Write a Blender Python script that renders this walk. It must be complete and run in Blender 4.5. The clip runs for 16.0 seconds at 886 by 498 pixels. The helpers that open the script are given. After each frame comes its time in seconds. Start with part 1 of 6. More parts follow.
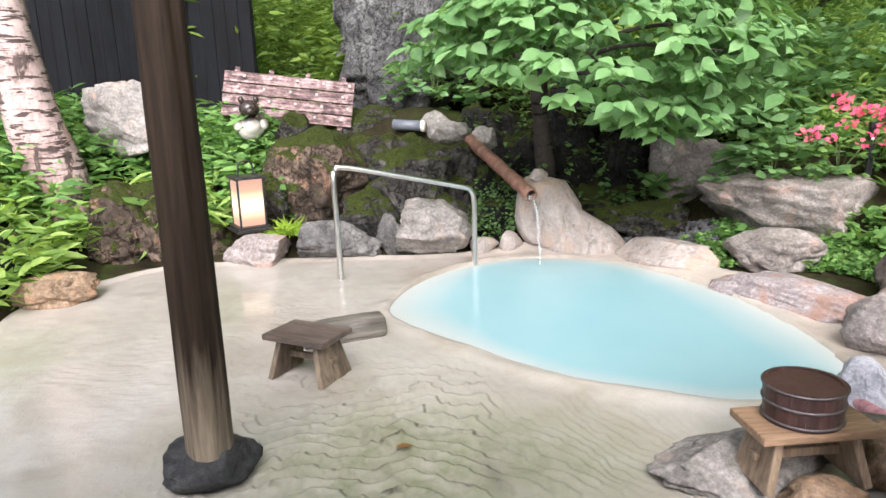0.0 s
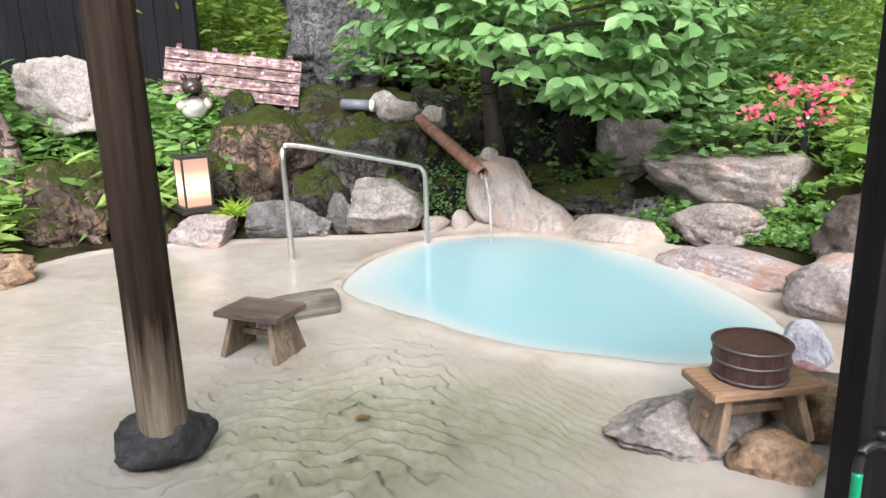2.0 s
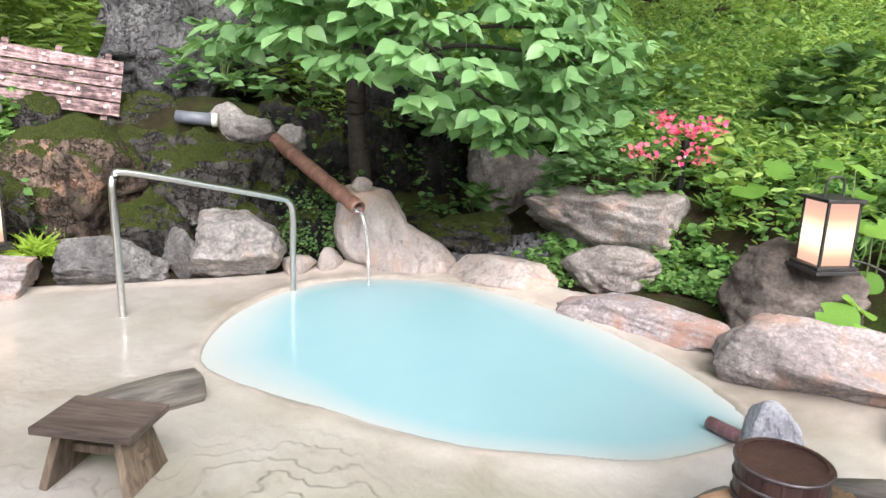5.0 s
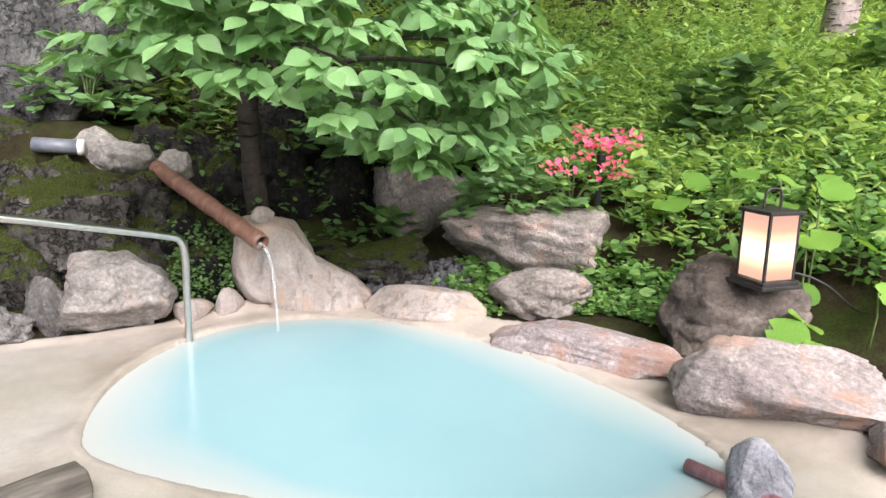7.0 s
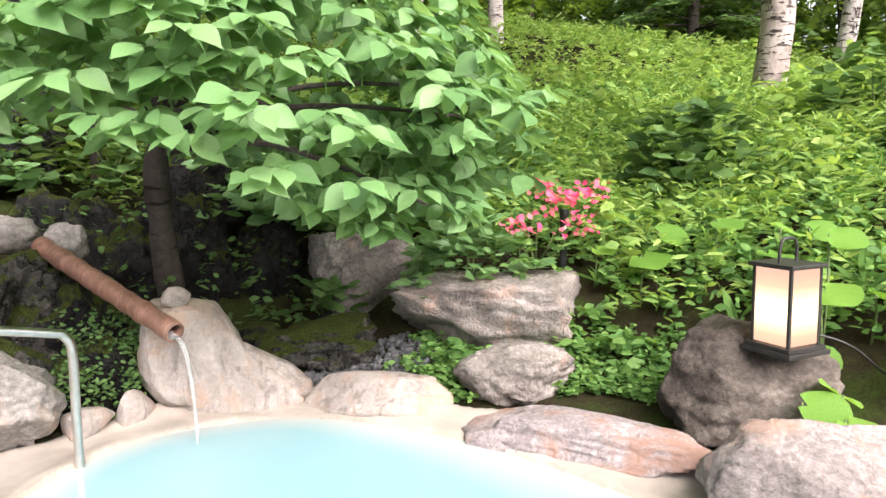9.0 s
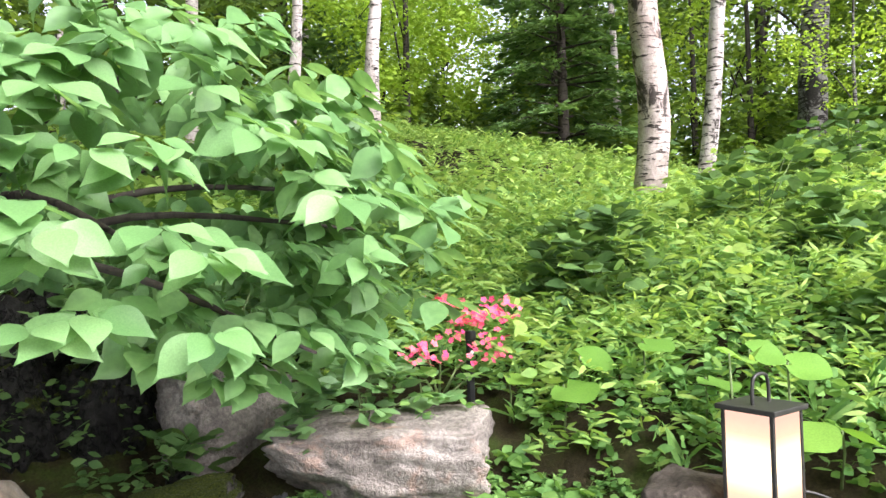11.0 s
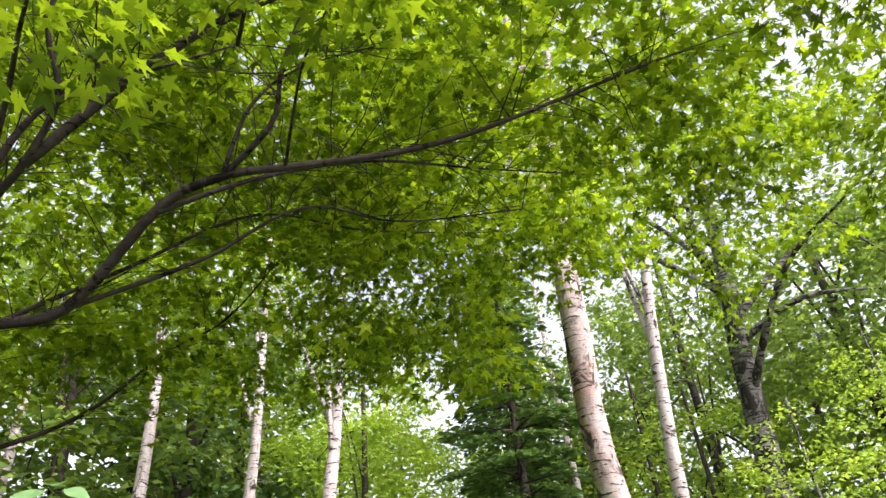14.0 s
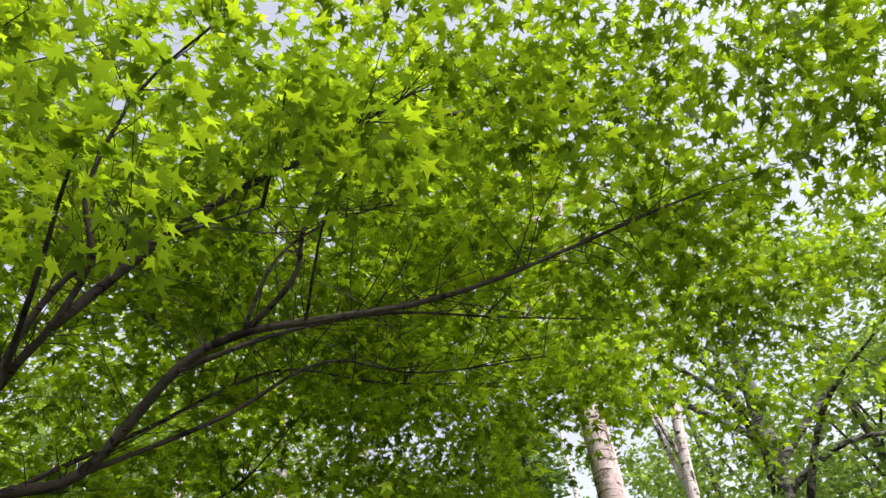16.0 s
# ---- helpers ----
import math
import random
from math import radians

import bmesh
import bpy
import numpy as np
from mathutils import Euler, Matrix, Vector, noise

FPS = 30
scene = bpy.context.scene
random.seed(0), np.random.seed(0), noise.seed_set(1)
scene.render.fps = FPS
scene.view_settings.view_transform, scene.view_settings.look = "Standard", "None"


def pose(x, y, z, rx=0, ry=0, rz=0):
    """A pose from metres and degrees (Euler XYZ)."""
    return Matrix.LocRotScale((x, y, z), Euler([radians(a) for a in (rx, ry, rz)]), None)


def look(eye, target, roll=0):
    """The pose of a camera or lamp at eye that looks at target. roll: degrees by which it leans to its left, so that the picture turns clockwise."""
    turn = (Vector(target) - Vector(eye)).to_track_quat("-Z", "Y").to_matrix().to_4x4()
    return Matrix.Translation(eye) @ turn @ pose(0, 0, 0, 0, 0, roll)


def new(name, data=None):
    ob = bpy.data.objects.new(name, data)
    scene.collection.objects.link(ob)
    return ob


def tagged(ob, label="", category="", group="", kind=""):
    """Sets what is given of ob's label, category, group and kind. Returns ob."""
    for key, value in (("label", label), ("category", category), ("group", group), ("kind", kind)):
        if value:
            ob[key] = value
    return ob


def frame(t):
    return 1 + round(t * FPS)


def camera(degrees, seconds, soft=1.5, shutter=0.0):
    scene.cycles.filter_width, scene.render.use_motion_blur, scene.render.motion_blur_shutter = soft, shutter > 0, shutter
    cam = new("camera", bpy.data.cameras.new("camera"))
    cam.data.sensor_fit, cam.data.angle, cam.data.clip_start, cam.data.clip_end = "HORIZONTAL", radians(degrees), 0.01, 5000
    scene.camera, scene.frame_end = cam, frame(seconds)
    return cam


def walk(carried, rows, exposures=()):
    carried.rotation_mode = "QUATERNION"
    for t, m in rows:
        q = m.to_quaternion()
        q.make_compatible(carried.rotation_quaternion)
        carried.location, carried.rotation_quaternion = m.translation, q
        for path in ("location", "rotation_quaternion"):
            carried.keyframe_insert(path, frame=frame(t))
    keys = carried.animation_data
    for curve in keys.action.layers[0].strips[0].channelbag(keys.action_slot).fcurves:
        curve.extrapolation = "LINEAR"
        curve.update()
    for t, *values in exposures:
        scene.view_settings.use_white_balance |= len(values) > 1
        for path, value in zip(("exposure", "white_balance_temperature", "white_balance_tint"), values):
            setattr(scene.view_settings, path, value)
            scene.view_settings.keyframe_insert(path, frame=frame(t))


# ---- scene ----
EXPOSURES = ((0.0, 1.47, 6200, 16), (4.2, 1.5, 6200, 16), (6.5, 1.46, 6250, 18), (8.2, 1.62, 6600, 18), (10.5, 2.0, 6300, 17), (11.5, 1.95, 6200, 15), (12.5, 1.98, 6300, 20), (14.0, 1.75, 6500, 20), (16.0, 1.45, 6500, 15))
cam = camera(64.9, 16.0)
PATH = [
    (0.0, 0.000, 0.000, 1.419, 77.01, 1.84, -0.00),
    (0.5, -0.010, 0.005, 1.401, 77.70, 2.13, -0.42),
    (1.0, -0.032, -0.008, 1.362, 77.98, 2.30, -1.58),
    (1.5, -0.044, -0.028, 1.329, 77.15, 2.15, -3.10),
    (2.0, -0.044, -0.010, 1.349, 75.85, 1.42, -4.39),
    (2.5, -0.021, 0.051, 1.419, 74.91, 0.24, -5.76),
    (3.0, -0.080, 0.147, 1.441, 74.73, -0.69, -8.12),
    (3.5, -0.206, 0.262, 1.460, 75.44, -1.57, -11.47),
    (4.0, -0.291, 0.463, 1.446, 76.43, -2.00, -14.30),
    (6.5, -0.417, 1.240, 1.432, 76.63, -1.57, -26.74),
    (7.0, -0.414, 1.349, 1.423, 78.19, -1.14, -29.16),
    (7.5, -0.384, 1.503, 1.393, 81.04, -0.63, -30.56),
    (8.0, -0.345, 1.687, 1.348, 82.40, -0.02, -31.87),
    (10.5, 0.129, 2.534, 1.387, 87.56, 1.04, -42.99),
    (11.0, 0.213, 2.694, 1.449, 91.48, 1.54, -45.63),
    (11.5, 0.259, 2.764, 1.526, 96.07, 1.94, -47.74),
    (12.0, 0.297, 2.764, 1.608, 101.87, 2.48, -49.08),
    (12.5, 0.315, 2.764, 1.640, 108.62, 3.31, -49.58),
    (13.0, 0.324, 2.767, 1.659, 114.91, 4.08, -49.36),
    (13.5, 0.324, 2.758, 1.667, 120.89, 4.53, -48.65),
    (14.0, 0.321, 2.748, 1.666, 125.73, 4.93, -47.74),
    (14.5, 0.317, 2.735, 1.663, 129.52, 5.09, -46.91),
    (15.0, 0.320, 2.732, 1.657, 133.12, 5.16, -46.40),
    (15.5, 0.323, 2.738, 1.656, 136.13, 5.16, -45.93),
    (16.0, 0.322, 2.740, 1.649, 138.34, 5.20, -45.25),
]
walk(cam, [(t, pose(x, y, z, rx, ry, rz)) for t, x, y, z, rx, ry, rz in PATH], EXPOSURES)

# ---------- world, sun ----------
world = bpy.data.worlds.new("sky")
scene.world = world
world.use_nodes = True
wn = world.node_tree
wn.nodes.clear()
sky = wn.nodes.new("ShaderNodeTexSky")
sky.sky_type = "NISHITA"
sky.sun_disc = False
sky.sun_elevation = radians(40)
sky.sun_rotation = radians(186)
sky.air_density = 1.0
sky.dust_density = 4.0
grey = wn.nodes.new("ShaderNodeHueSaturation")
grey.inputs["Saturation"].default_value = 0.35
bg = wn.nodes.new("ShaderNodeBackground")
bg.inputs["Strength"].default_value = 0.15
wout = wn.nodes.new("ShaderNodeOutputWorld")
wn.links.new(sky.outputs[0], grey.inputs["Color"])
wn.links.new(grey.outputs[0], bg.inputs["Color"])
wn.links.new(bg.outputs[0], wout.inputs["Surface"])

sun = new("sun", bpy.data.lights.new("sun", "SUN"))
sun.data.energy = 2.7
sun.data.angle = radians(50)
sun.data.color = (1.0, 0.975, 0.94)
SUN_AZ = radians(186)
sun.matrix_world = look((math.sin(SUN_AZ) * 6, math.cos(SUN_AZ) * 6, 5.03), (0, 0, 0))

# ---------- helpers of this scene ----------
rng = np.random.default_rng(7)


class Mat:
    """A node material with short ways to add nodes."""

    def __init__(self, name):
        self.m = bpy.data.materials.new(name)
        self.m.use_nodes = True
        self.t = self.m.node_tree
        self.t.nodes.clear()
        self.out = self.t.nodes.new("ShaderNodeOutputMaterial")
        self.co = self.t.nodes.new("ShaderNodeTexCoord")

    def node(self, kind, **k):
        n = self.t.nodes.new(kind)
        for key, v in k.items():
            if key in n.inputs:
                n.inputs[key].default_value = v
        return n

    def link(self, a, b):
        self.t.links.new(a, b)

    def coords(self, scale=(1, 1, 1), kind="Object"):
        mp = self.node("ShaderNodeMapping")
        mp.inputs["Scale"].default_value = scale
        self.link(self.co.outputs[kind], mp.inputs["Vector"])
        return mp.outputs[0]

    def noise(self, vec, scale, detail=4, rough=0.6, dist=0.0):
        n = self.node("ShaderNodeTexNoise", Scale=scale, Detail=detail, Roughness=rough, Distortion=dist)
        self.link(vec, n.inputs["Vector"])
        return n.outputs["Fac"]

    def ramp(self, fac, stops):
        r = self.node("ShaderNodeValToRGB")
        el = r.color_ramp.elements
        while len(el) < len(stops):
            el.new(0.5)
        for e, (p, c) in zip(el, stops):
            e.position = p
            e.color = (*c, 1) if len(c) == 3 else c
        self.link(fac, r.inputs[0])
        return r.outputs[0]

    def mix(self, fac, a, b, mode="MIX"):
        n = self.t.nodes.new("ShaderNodeMix")
        n.data_type = "RGBA"
        n.blend_type = mode
        for slot, v in ((0, fac), (6, a), (7, b)):
            if isinstance(v, (int, float)):
                n.inputs[slot].default_value = v
            elif isinstance(v, tuple):
                n.inputs[slot].default_value = (*v, 1)
            else:
                self.link(v, n.inputs[slot])
        return n.outputs[2]

    def math(self, op, a, b=0.0, clamp=False):
        n = self.t.nodes.new("ShaderNodeMath")
        n.operation = op
        n.use_clamp = clamp
        for i, v in enumerate((a, b)):
            if isinstance(v, (int, float)):
                n.inputs[i].default_value = v
            else:
                self.link(v, n.inputs[i])
        return n.outputs[0]

    def bump(self, height, strength=0.3, dist=0.01):
        b = self.node("ShaderNodeBump", Strength=strength, Distance=dist)
        self.link(height, b.inputs["Height"])
        return b.outputs[0]

    def surface(self, color, rough=0.7, normal=None, metal=0.0, coat=0.0, coat_rough=0.05, spec=0.5, ior=1.45):
        p = self.node("ShaderNodeBsdfPrincipled")
        for key, v in (("Base Color", color), ("Roughness", rough), ("Metallic", metal), ("Coat Weight", coat),
                       ("Coat Roughness", coat_rough), ("Specular IOR Level", spec), ("IOR", ior), ("Normal", normal)):
            if v is None:
                continue
            if isinstance(v, (int, float)):
                p.inputs[key].default_value = v
            elif isinstance(v, tuple):
                p.inputs[key].default_value = (*v, 1)
            else:
                self.link(v, p.inputs[key])
        self.link(p.outputs[0], self.out.inputs["Surface"])
        return p


def rock_mat(name, dark, mid, light, moss=0.0, stain=None, stain_amount=0.0, scale=1.0, rough=0.85, grain=0.85, cracks=0.0, streaks=0.55):
    """Weathered stone; moss sits on faces that look up; stain is a mineral crust in patches."""
    m = Mat(name)
    v = m.coords()
    big = m.noise(v, 2.2 * scale, 5, 0.6, 0.4)
    fine = m.noise(v, 38 * scale, 6, 0.7)
    c = m.ramp(big, [(0.28, dark), (0.5, mid), (0.72, light)])
    speck = m.ramp(fine, [(0.3, (0.42, 0.42, 0.42)), (0.52, (0.95, 0.95, 0.95)), (0.7, (1.5, 1.5, 1.5))])
    c = m.mix(grain, c, speck, "MULTIPLY")
    streak = m.noise(m.coords((6, 6, 1.2)), 2.5 * scale, 4, 0.65, 0.8)
    c = m.mix(m.ramp(streak, [(0.52, (0, 0, 0)), (0.66, (streaks,) * 3)]), c, tuple(x * 0.45 for x in dark))
    if stain:
        s = m.noise(v, 3.1 * scale, 5, 0.7, 0.6)
        k = m.ramp(s, [(0.62 - 0.4 * stain_amount, (0, 0, 0)), (0.72 - 0.3 * stain_amount, (0.9, 0.9, 0.9))])
        c = m.mix(k, c, stain)
    height = m.math("ADD", m.math("MULTIPLY", fine, 0.5), m.noise(v, 11 * scale, 5, 0.65))
    if cracks:
        wob = m.node("ShaderNodeVectorMath")
        wob.operation = "ADD"
        nz = m.node("ShaderNodeTexNoise", Scale=3.0, Detail=4.0, Roughness=0.7)
        m.link(v, nz.inputs["Vector"])
        m.link(v, wob.inputs[0])
        m.link(nz.outputs["Color"], wob.inputs[1])
        vo = m.node("ShaderNodeTexVoronoi", Scale=4.5 * scale)
        vo.feature = "DISTANCE_TO_EDGE"
        m.link(wob.outputs[0], vo.inputs["Vector"])
        cr = m.ramp(vo.outputs["Distance"], [(0.0, (1, 1, 1)), (0.07, (0, 0, 0))])
        c = m.mix(m.math("MULTIPLY", cr, cracks), c, tuple(x * 0.25 for x in dark))
        height = m.math("SUBTRACT", height, m.math("MULTIPLY", cr, 1.6 * cracks))
        pits = m.ramp(m.noise(v, 17 * scale, 6, 0.75, 0.5), [(0.36, (0.35, 0.34, 0.33)), (0.56, (1.1, 1.1, 1.1))])
        c = m.mix(0.8 * cracks, c, pits, "MULTIPLY")
    if moss:
        geo = m.node("ShaderNodeNewGeometry")
        sep = m.node("ShaderNodeSeparateXYZ")
        m.link(geo.outputs["Normal"], sep.inputs[0])
        up = m.math("ADD", m.math("MULTIPLY", sep.outputs["Z"], 0.55), m.math("MULTIPLY", m.noise(v, 4.5, 5, 0.7), 0.9))
        k = m.ramp(up, [(0.86 - 0.45 * moss, (0, 0, 0)), (0.98 - 0.45 * moss, (1, 1, 1))])
        tuft = m.noise(v, 120, 3, 0.7)
        green = m.ramp(tuft, [(0.3, (0.012, 0.018, 0.003)), (0.52, (0.05, 0.065, 0.01)), (0.72, (0.115, 0.135, 0.02))])
        c = m.mix(k, c, green)
        height = m.math("ADD", height, m.math("MULTIPLY", k, m.math("MULTIPLY", tuft, 2.0)))
    m.surface(c, rough, m.bump(height, 0.9, 0.025), spec=0.2)
    return m.m


def leaf_mat(name, a, b, c, trans=0.35, rough=0.6, spec=0.25, glow=(1.6, 1.5, 0.6)):
    """Leaves: three greens by chance per leaf, light passing through the blade."""
    m = Mat(name)
    geo = m.node("ShaderNodeNewGeometry")
    obi = m.node("ShaderNodeObjectInfo")
    r = m.math("FRACT", m.math("ADD", geo.outputs["Random Per Island"], obi.outputs["Random"]))
    col = m.ramp(r, [(0.0, a), (0.5, b), (1.0, c)])
    vein = m.noise(m.coords(), 30, 3, 0.6)
    col = m.mix(0.35, col, m.ramp(vein, [(0.35, (0.6, 0.65, 0.55)), (0.65, (1.25, 1.2, 1.1))]), "MULTIPLY")
    p = m.surface(col, rough, spec=spec)
    tr = m.node("ShaderNodeBsdfTranslucent")
    m.link(m.mix(0.6, col, glow, "MULTIPLY"), tr.inputs["Color"])
    ms = m.node("ShaderNodeMixShader", Fac=trans)
    m.link(p.outputs[0], ms.inputs[1])
    m.link(tr.outputs[0], ms.inputs[2])
    m.link(ms.outputs[0], m.out.inputs["Surface"])
    return m.m


def wood_mat(name, dark, light, grain=(1, 1, 12), rough=0.65, scale=6.0, spec=0.4, bump=0.3):
    m = Mat(name)
    v = m.coords(tuple(1.0 / g if g > 1 else 1.0 for g in grain))
    fine = m.noise(v, scale * 9, 5, 0.65, 0.3)
    wide = m.noise(v, scale * 1.6, 4, 0.6, 1.2)
    c = m.ramp(wide, [(0.3, dark), (0.7, light)])
    c = m.mix(0.7, c, m.ramp(fine, [(0.32, (0.45, 0.43, 0.4)), (0.6, (1.15, 1.12, 1.1))]), "MULTIPLY")
    blot = m.noise(m.coords(), 4.0, 3, 0.6)
    c = m.mix(0.5, c, m.ramp(blot, [(0.3, (0.65, 0.63, 0.6)), (0.7, (1.15, 1.15, 1.15))]), "MULTIPLY")
    m.surface(c, rough, m.bump(fine, bump, 0.004), spec=spec)
    return m.m


def plain_mat(name, a, b, rough=0.5, metal=0.0, scale=20.0, bump=0.1, spec=0.5, coat=0.0):
    m = Mat(name)
    n = m.noise(m.coords(), scale, 5, 0.65)
    m.surface(m.ramp(n, [(0.3, a), (0.7, b)]), rough, m.bump(n, bump, 0.003), metal=metal, spec=spec, coat=coat)
    return m.m


def link_mesh(me, name, mat, parent=None, label="", smooth=True):
    if mat:
        me.materials.append(mat)
    if smooth:
        me.polygons.foreach_set("use_smooth", np.ones(len(me.polygons), bool))
    ob = new(name, me)
    if parent:
        ob.parent = parent
    if label:
        ob["label"] = label
    return ob


def part(name, bm, mat, parent=None, label="", smooth=False):
    me = bpy.data.meshes.new(name)
    bm.to_mesh(me)
    bm.free()
    return link_mesh(me, name, mat, parent, label, smooth)


def mesh_np(name, verts, faces):
    """A mesh out of an array of points and an array of faces of one size."""
    me = bpy.data.meshes.new(name)
    verts, faces = np.asarray(verts, np.float32), np.asarray(faces, np.int32)
    n, k = faces.shape
    me.vertices.add(len(verts))
    me.vertices.foreach_set("co", verts.ravel())
    me.loops.add(n * k)
    me.loops.foreach_set("vertex_index", faces.ravel())
    me.polygons.add(n)
    me.polygons.foreach_set("loop_start", np.arange(0, n * k, k, dtype=np.int32))
    me.update(calc_edges=True)
    return me


def thing(name, loc=(0, 0, 0), rz=0.0, label="", category="", group="", kind=""):
    ob = new(name)
    ob.matrix_basis = pose(*loc, 0, 0, rz)
    return tagged(ob, label, category, group, kind)


def box_bm(size, loc=(0, 0, 0), bevel=0.006, rot=None, taper=None):
    bm = bmesh.new()
    bmesh.ops.create_cube(bm, size=1)
    for v in bm.verts:
        v.co = Vector((v.co.x * size[0], v.co.y * size[1], v.co.z * size[2]))
        if taper and v.co.z > 0:
            v.co.x *= taper
            v.co.y *= taper
    if bevel:
        bmesh.ops.bevel(bm, geom=list(bm.edges), offset=bevel, segments=2, affect="EDGES", profile=0.6)
    m = Matrix.Translation(loc) @ (rot.to_4x4() if rot else Matrix.Identity(4))
    bmesh.ops.transform(bm, matrix=m, verts=bm.verts)
    return bm


def merge(a, b):
    me = bpy.data.meshes.new("temp")
    b.to_mesh(me)
    b.free()
    a.from_mesh(me)
    bpy.data.meshes.remove(me)
    return a


def tube_arrays(path, radii, sides=10, rough=0.0, seed=0):
    """Points and quads of a tube along a path."""
    path = [Vector(p) for p in path]
    V, F = [], []
    up = Vector((0.31, 0.17, 0.93))
    for i, p in enumerate(path):
        d = (path[min(i + 1, len(path) - 1)] - path[max(i - 1, 0)]).normalized()
        a = d.cross(up)
        if a.length < 0.1:
            a = d.cross(Vector((1, 0, 0)))
        a.normalize()
        b = d.cross(a)
        for k in range(sides):
            w = 2 * math.pi * k / sides
            r = radii[i]
            if rough:
                r *= 1 + rough * noise.noise(Vector((math.cos(w) * 1.7 + seed, math.sin(w) * 1.7, p.z * 3.0)))
            V.append(p + (a * math.cos(w) + b * math.sin(w)) * r)
    for i in range(len(path) - 1):
        for k in range(sides):
            k2 = (k + 1) % sides
            F.append((i * sides + k, i * sides + k2, (i + 1) * sides + k2, (i + 1) * sides + k))
    return V, F


def tube(name, path, radii, mat, parent=None, sides=10, label="", rough=0.0, caps=True, seed=0):
    if isinstance(radii, (int, float)):
        radii = [radii] * len(path)
    V, F = tube_arrays(path, radii, sides, rough, seed)
    me = bpy.data.meshes.new(name)
    fs = list(F)
    if caps:
        fs.append(tuple(range(sides))[::-1])
        fs.append(tuple(range(len(V) - sides, len(V))))
    me.from_pydata([tuple(v) for v in V], [], fs)
    ob = link_mesh(me, name, mat, parent, label, True)
    return ob


def smooth_path(pts, n=8):
    """A smooth line through a few points."""
    pts = [Vector(p) for p in pts]
    out = []
    for i in range(len(pts) - 1):
        p0, p1, p2, p3 = pts[max(i - 1, 0)], pts[i], pts[i + 1], pts[min(i + 2, len(pts) - 1)]
        for k in range(n):
            t = k / n
            out.append(0.5 * ((2 * p1) + (p2 - p0) * t + (2 * p0 - 5 * p1 + 4 * p2 - p3) * t * t + (3 * p1 - p0 - 3 * p2 + p3) * t ** 3))
    out.append(pts[-1])
    return out


def rock(name, loc, size, seed, mat, yaw=0.0, tilt=(0, 0), cuts=9, rough=1.0, sub=4, label="", category="rock", group="", top=0.0, parent=None, lean=(0, 0), block=0.0):
    """A boulder: a ball cut by planes, then roughened; loc is the middle of its foot, size its width, depth and height."""
    rs = random.Random(seed)
    bm = bmesh.new()
    if block:
        bmesh.ops.create_cube(bm, size=1.5)
        bmesh.ops.subdivide_edges(bm, edges=list(bm.edges), cuts=24 if sub > 4 else 15, use_grid_fill=True)
        for v in bm.verts:
            v.co = v.co.lerp(v.co.normalized(), 1 - block)
    else:
        bmesh.ops.create_icosphere(bm, subdivisions=sub, radius=1)
    planes = []
    for _ in range(cuts):
        n = Vector((rs.gauss(0, 1), rs.gauss(0, 1), rs.gauss(0, 0.7))).normalized()
        planes.append((n, rs.uniform(0.5, 0.82)))
    off = Vector((seed * 3.71 % 50, seed * 1.93 % 50, seed * 0.77 % 50))
    for v in bm.verts:
        p = v.co.copy()
        p *= 1 + 0.16 * noise.noise(p * 1.3 + off)
        for n, o in planes:
            e = p.dot(n) - o
            if e > 0:
                p -= n * e * 0.93
        d = 0.1 * noise.fractal(p * 2.4 + off, 0.95, 2.1, 5) + 0.05 * abs(noise.noise(p * 4.3 + off)) + 0.014 * noise.noise(p * 13 + off)
        crack = max(0.0, 0.1 - abs(noise.noise(p * 1.9 + off * 1.7))) * 0.7 + max(0.0, 0.06 - abs(noise.noise(p * 4.1 + off * 0.6))) * 0.45
        p += p.normalized() * (d - crack) * rough
        v.co = p
    lo = [min(v.co[i] for v in bm.verts) for i in range(3)]
    hi = [max(v.co[i] for v in bm.verts) for i in range(3)]
    for v in bm.verts:
        f = [(v.co[i] - lo[i]) / (hi[i] - lo[i]) for i in range(3)]
        if top:
            f[0] = 0.5 + (f[0] - 0.5) * (1 - top * f[2])
            f[1] = 0.5 + (f[1] - 0.5) * (1 - top * f[2])
        v.co = Vector(((f[0] - 0.5 + lean[0] * f[2]) * size[0], (f[1] - 0.5 + lean[1] * f[2]) * size[1], f[2] * size[2]))
    bmesh.ops.transform(bm, matrix=pose(0, 0, 0, tilt[0], tilt[1], 0), verts=bm.verts)
    ob = part(name, bm, mat, parent, "", True)
    ob.matrix_basis = pose(loc[0], loc[1], loc[2], 0, 0, yaw)
    return tagged(ob, label, category, group)


# leaf shapes: points with the stalk at 0 and the tip towards +y, and triangles
OVATE = (np.array([(0, 0, 0), (0, .38, -.01), (0, .74, -.03), (0, 1.08, -.09), (-.2, .2, .015), (-.31, .5, .01), (-.18, .82, -.03), (.2, .2, .015), (.31, .5, .01), (.18, .82, -.03)]),
         np.array([(0, 1, 4), (4, 1, 5), (1, 2, 5), (5, 2, 6), (6, 2, 3), (0, 7, 1), (7, 8, 1), (1, 8, 2), (8, 9, 2), (9, 3, 2)]))
SIMPLE = (np.array([(0, 0, 0), (-.27, .45, .05), (.27, .45, .05), (0, 1, -.06)]), np.array([(0, 2, 1), (1, 2, 3)]))
BLADE = (np.array([(0, 0, 0), (-.055, .3, .02), (.055, .3, .02), (-.06, .62, -.02), (.06, .62, -.02), (0, 1, -.18)]), np.array([(0, 2, 1), (1, 2, 3), (3, 2, 4), (3, 4, 5)]))
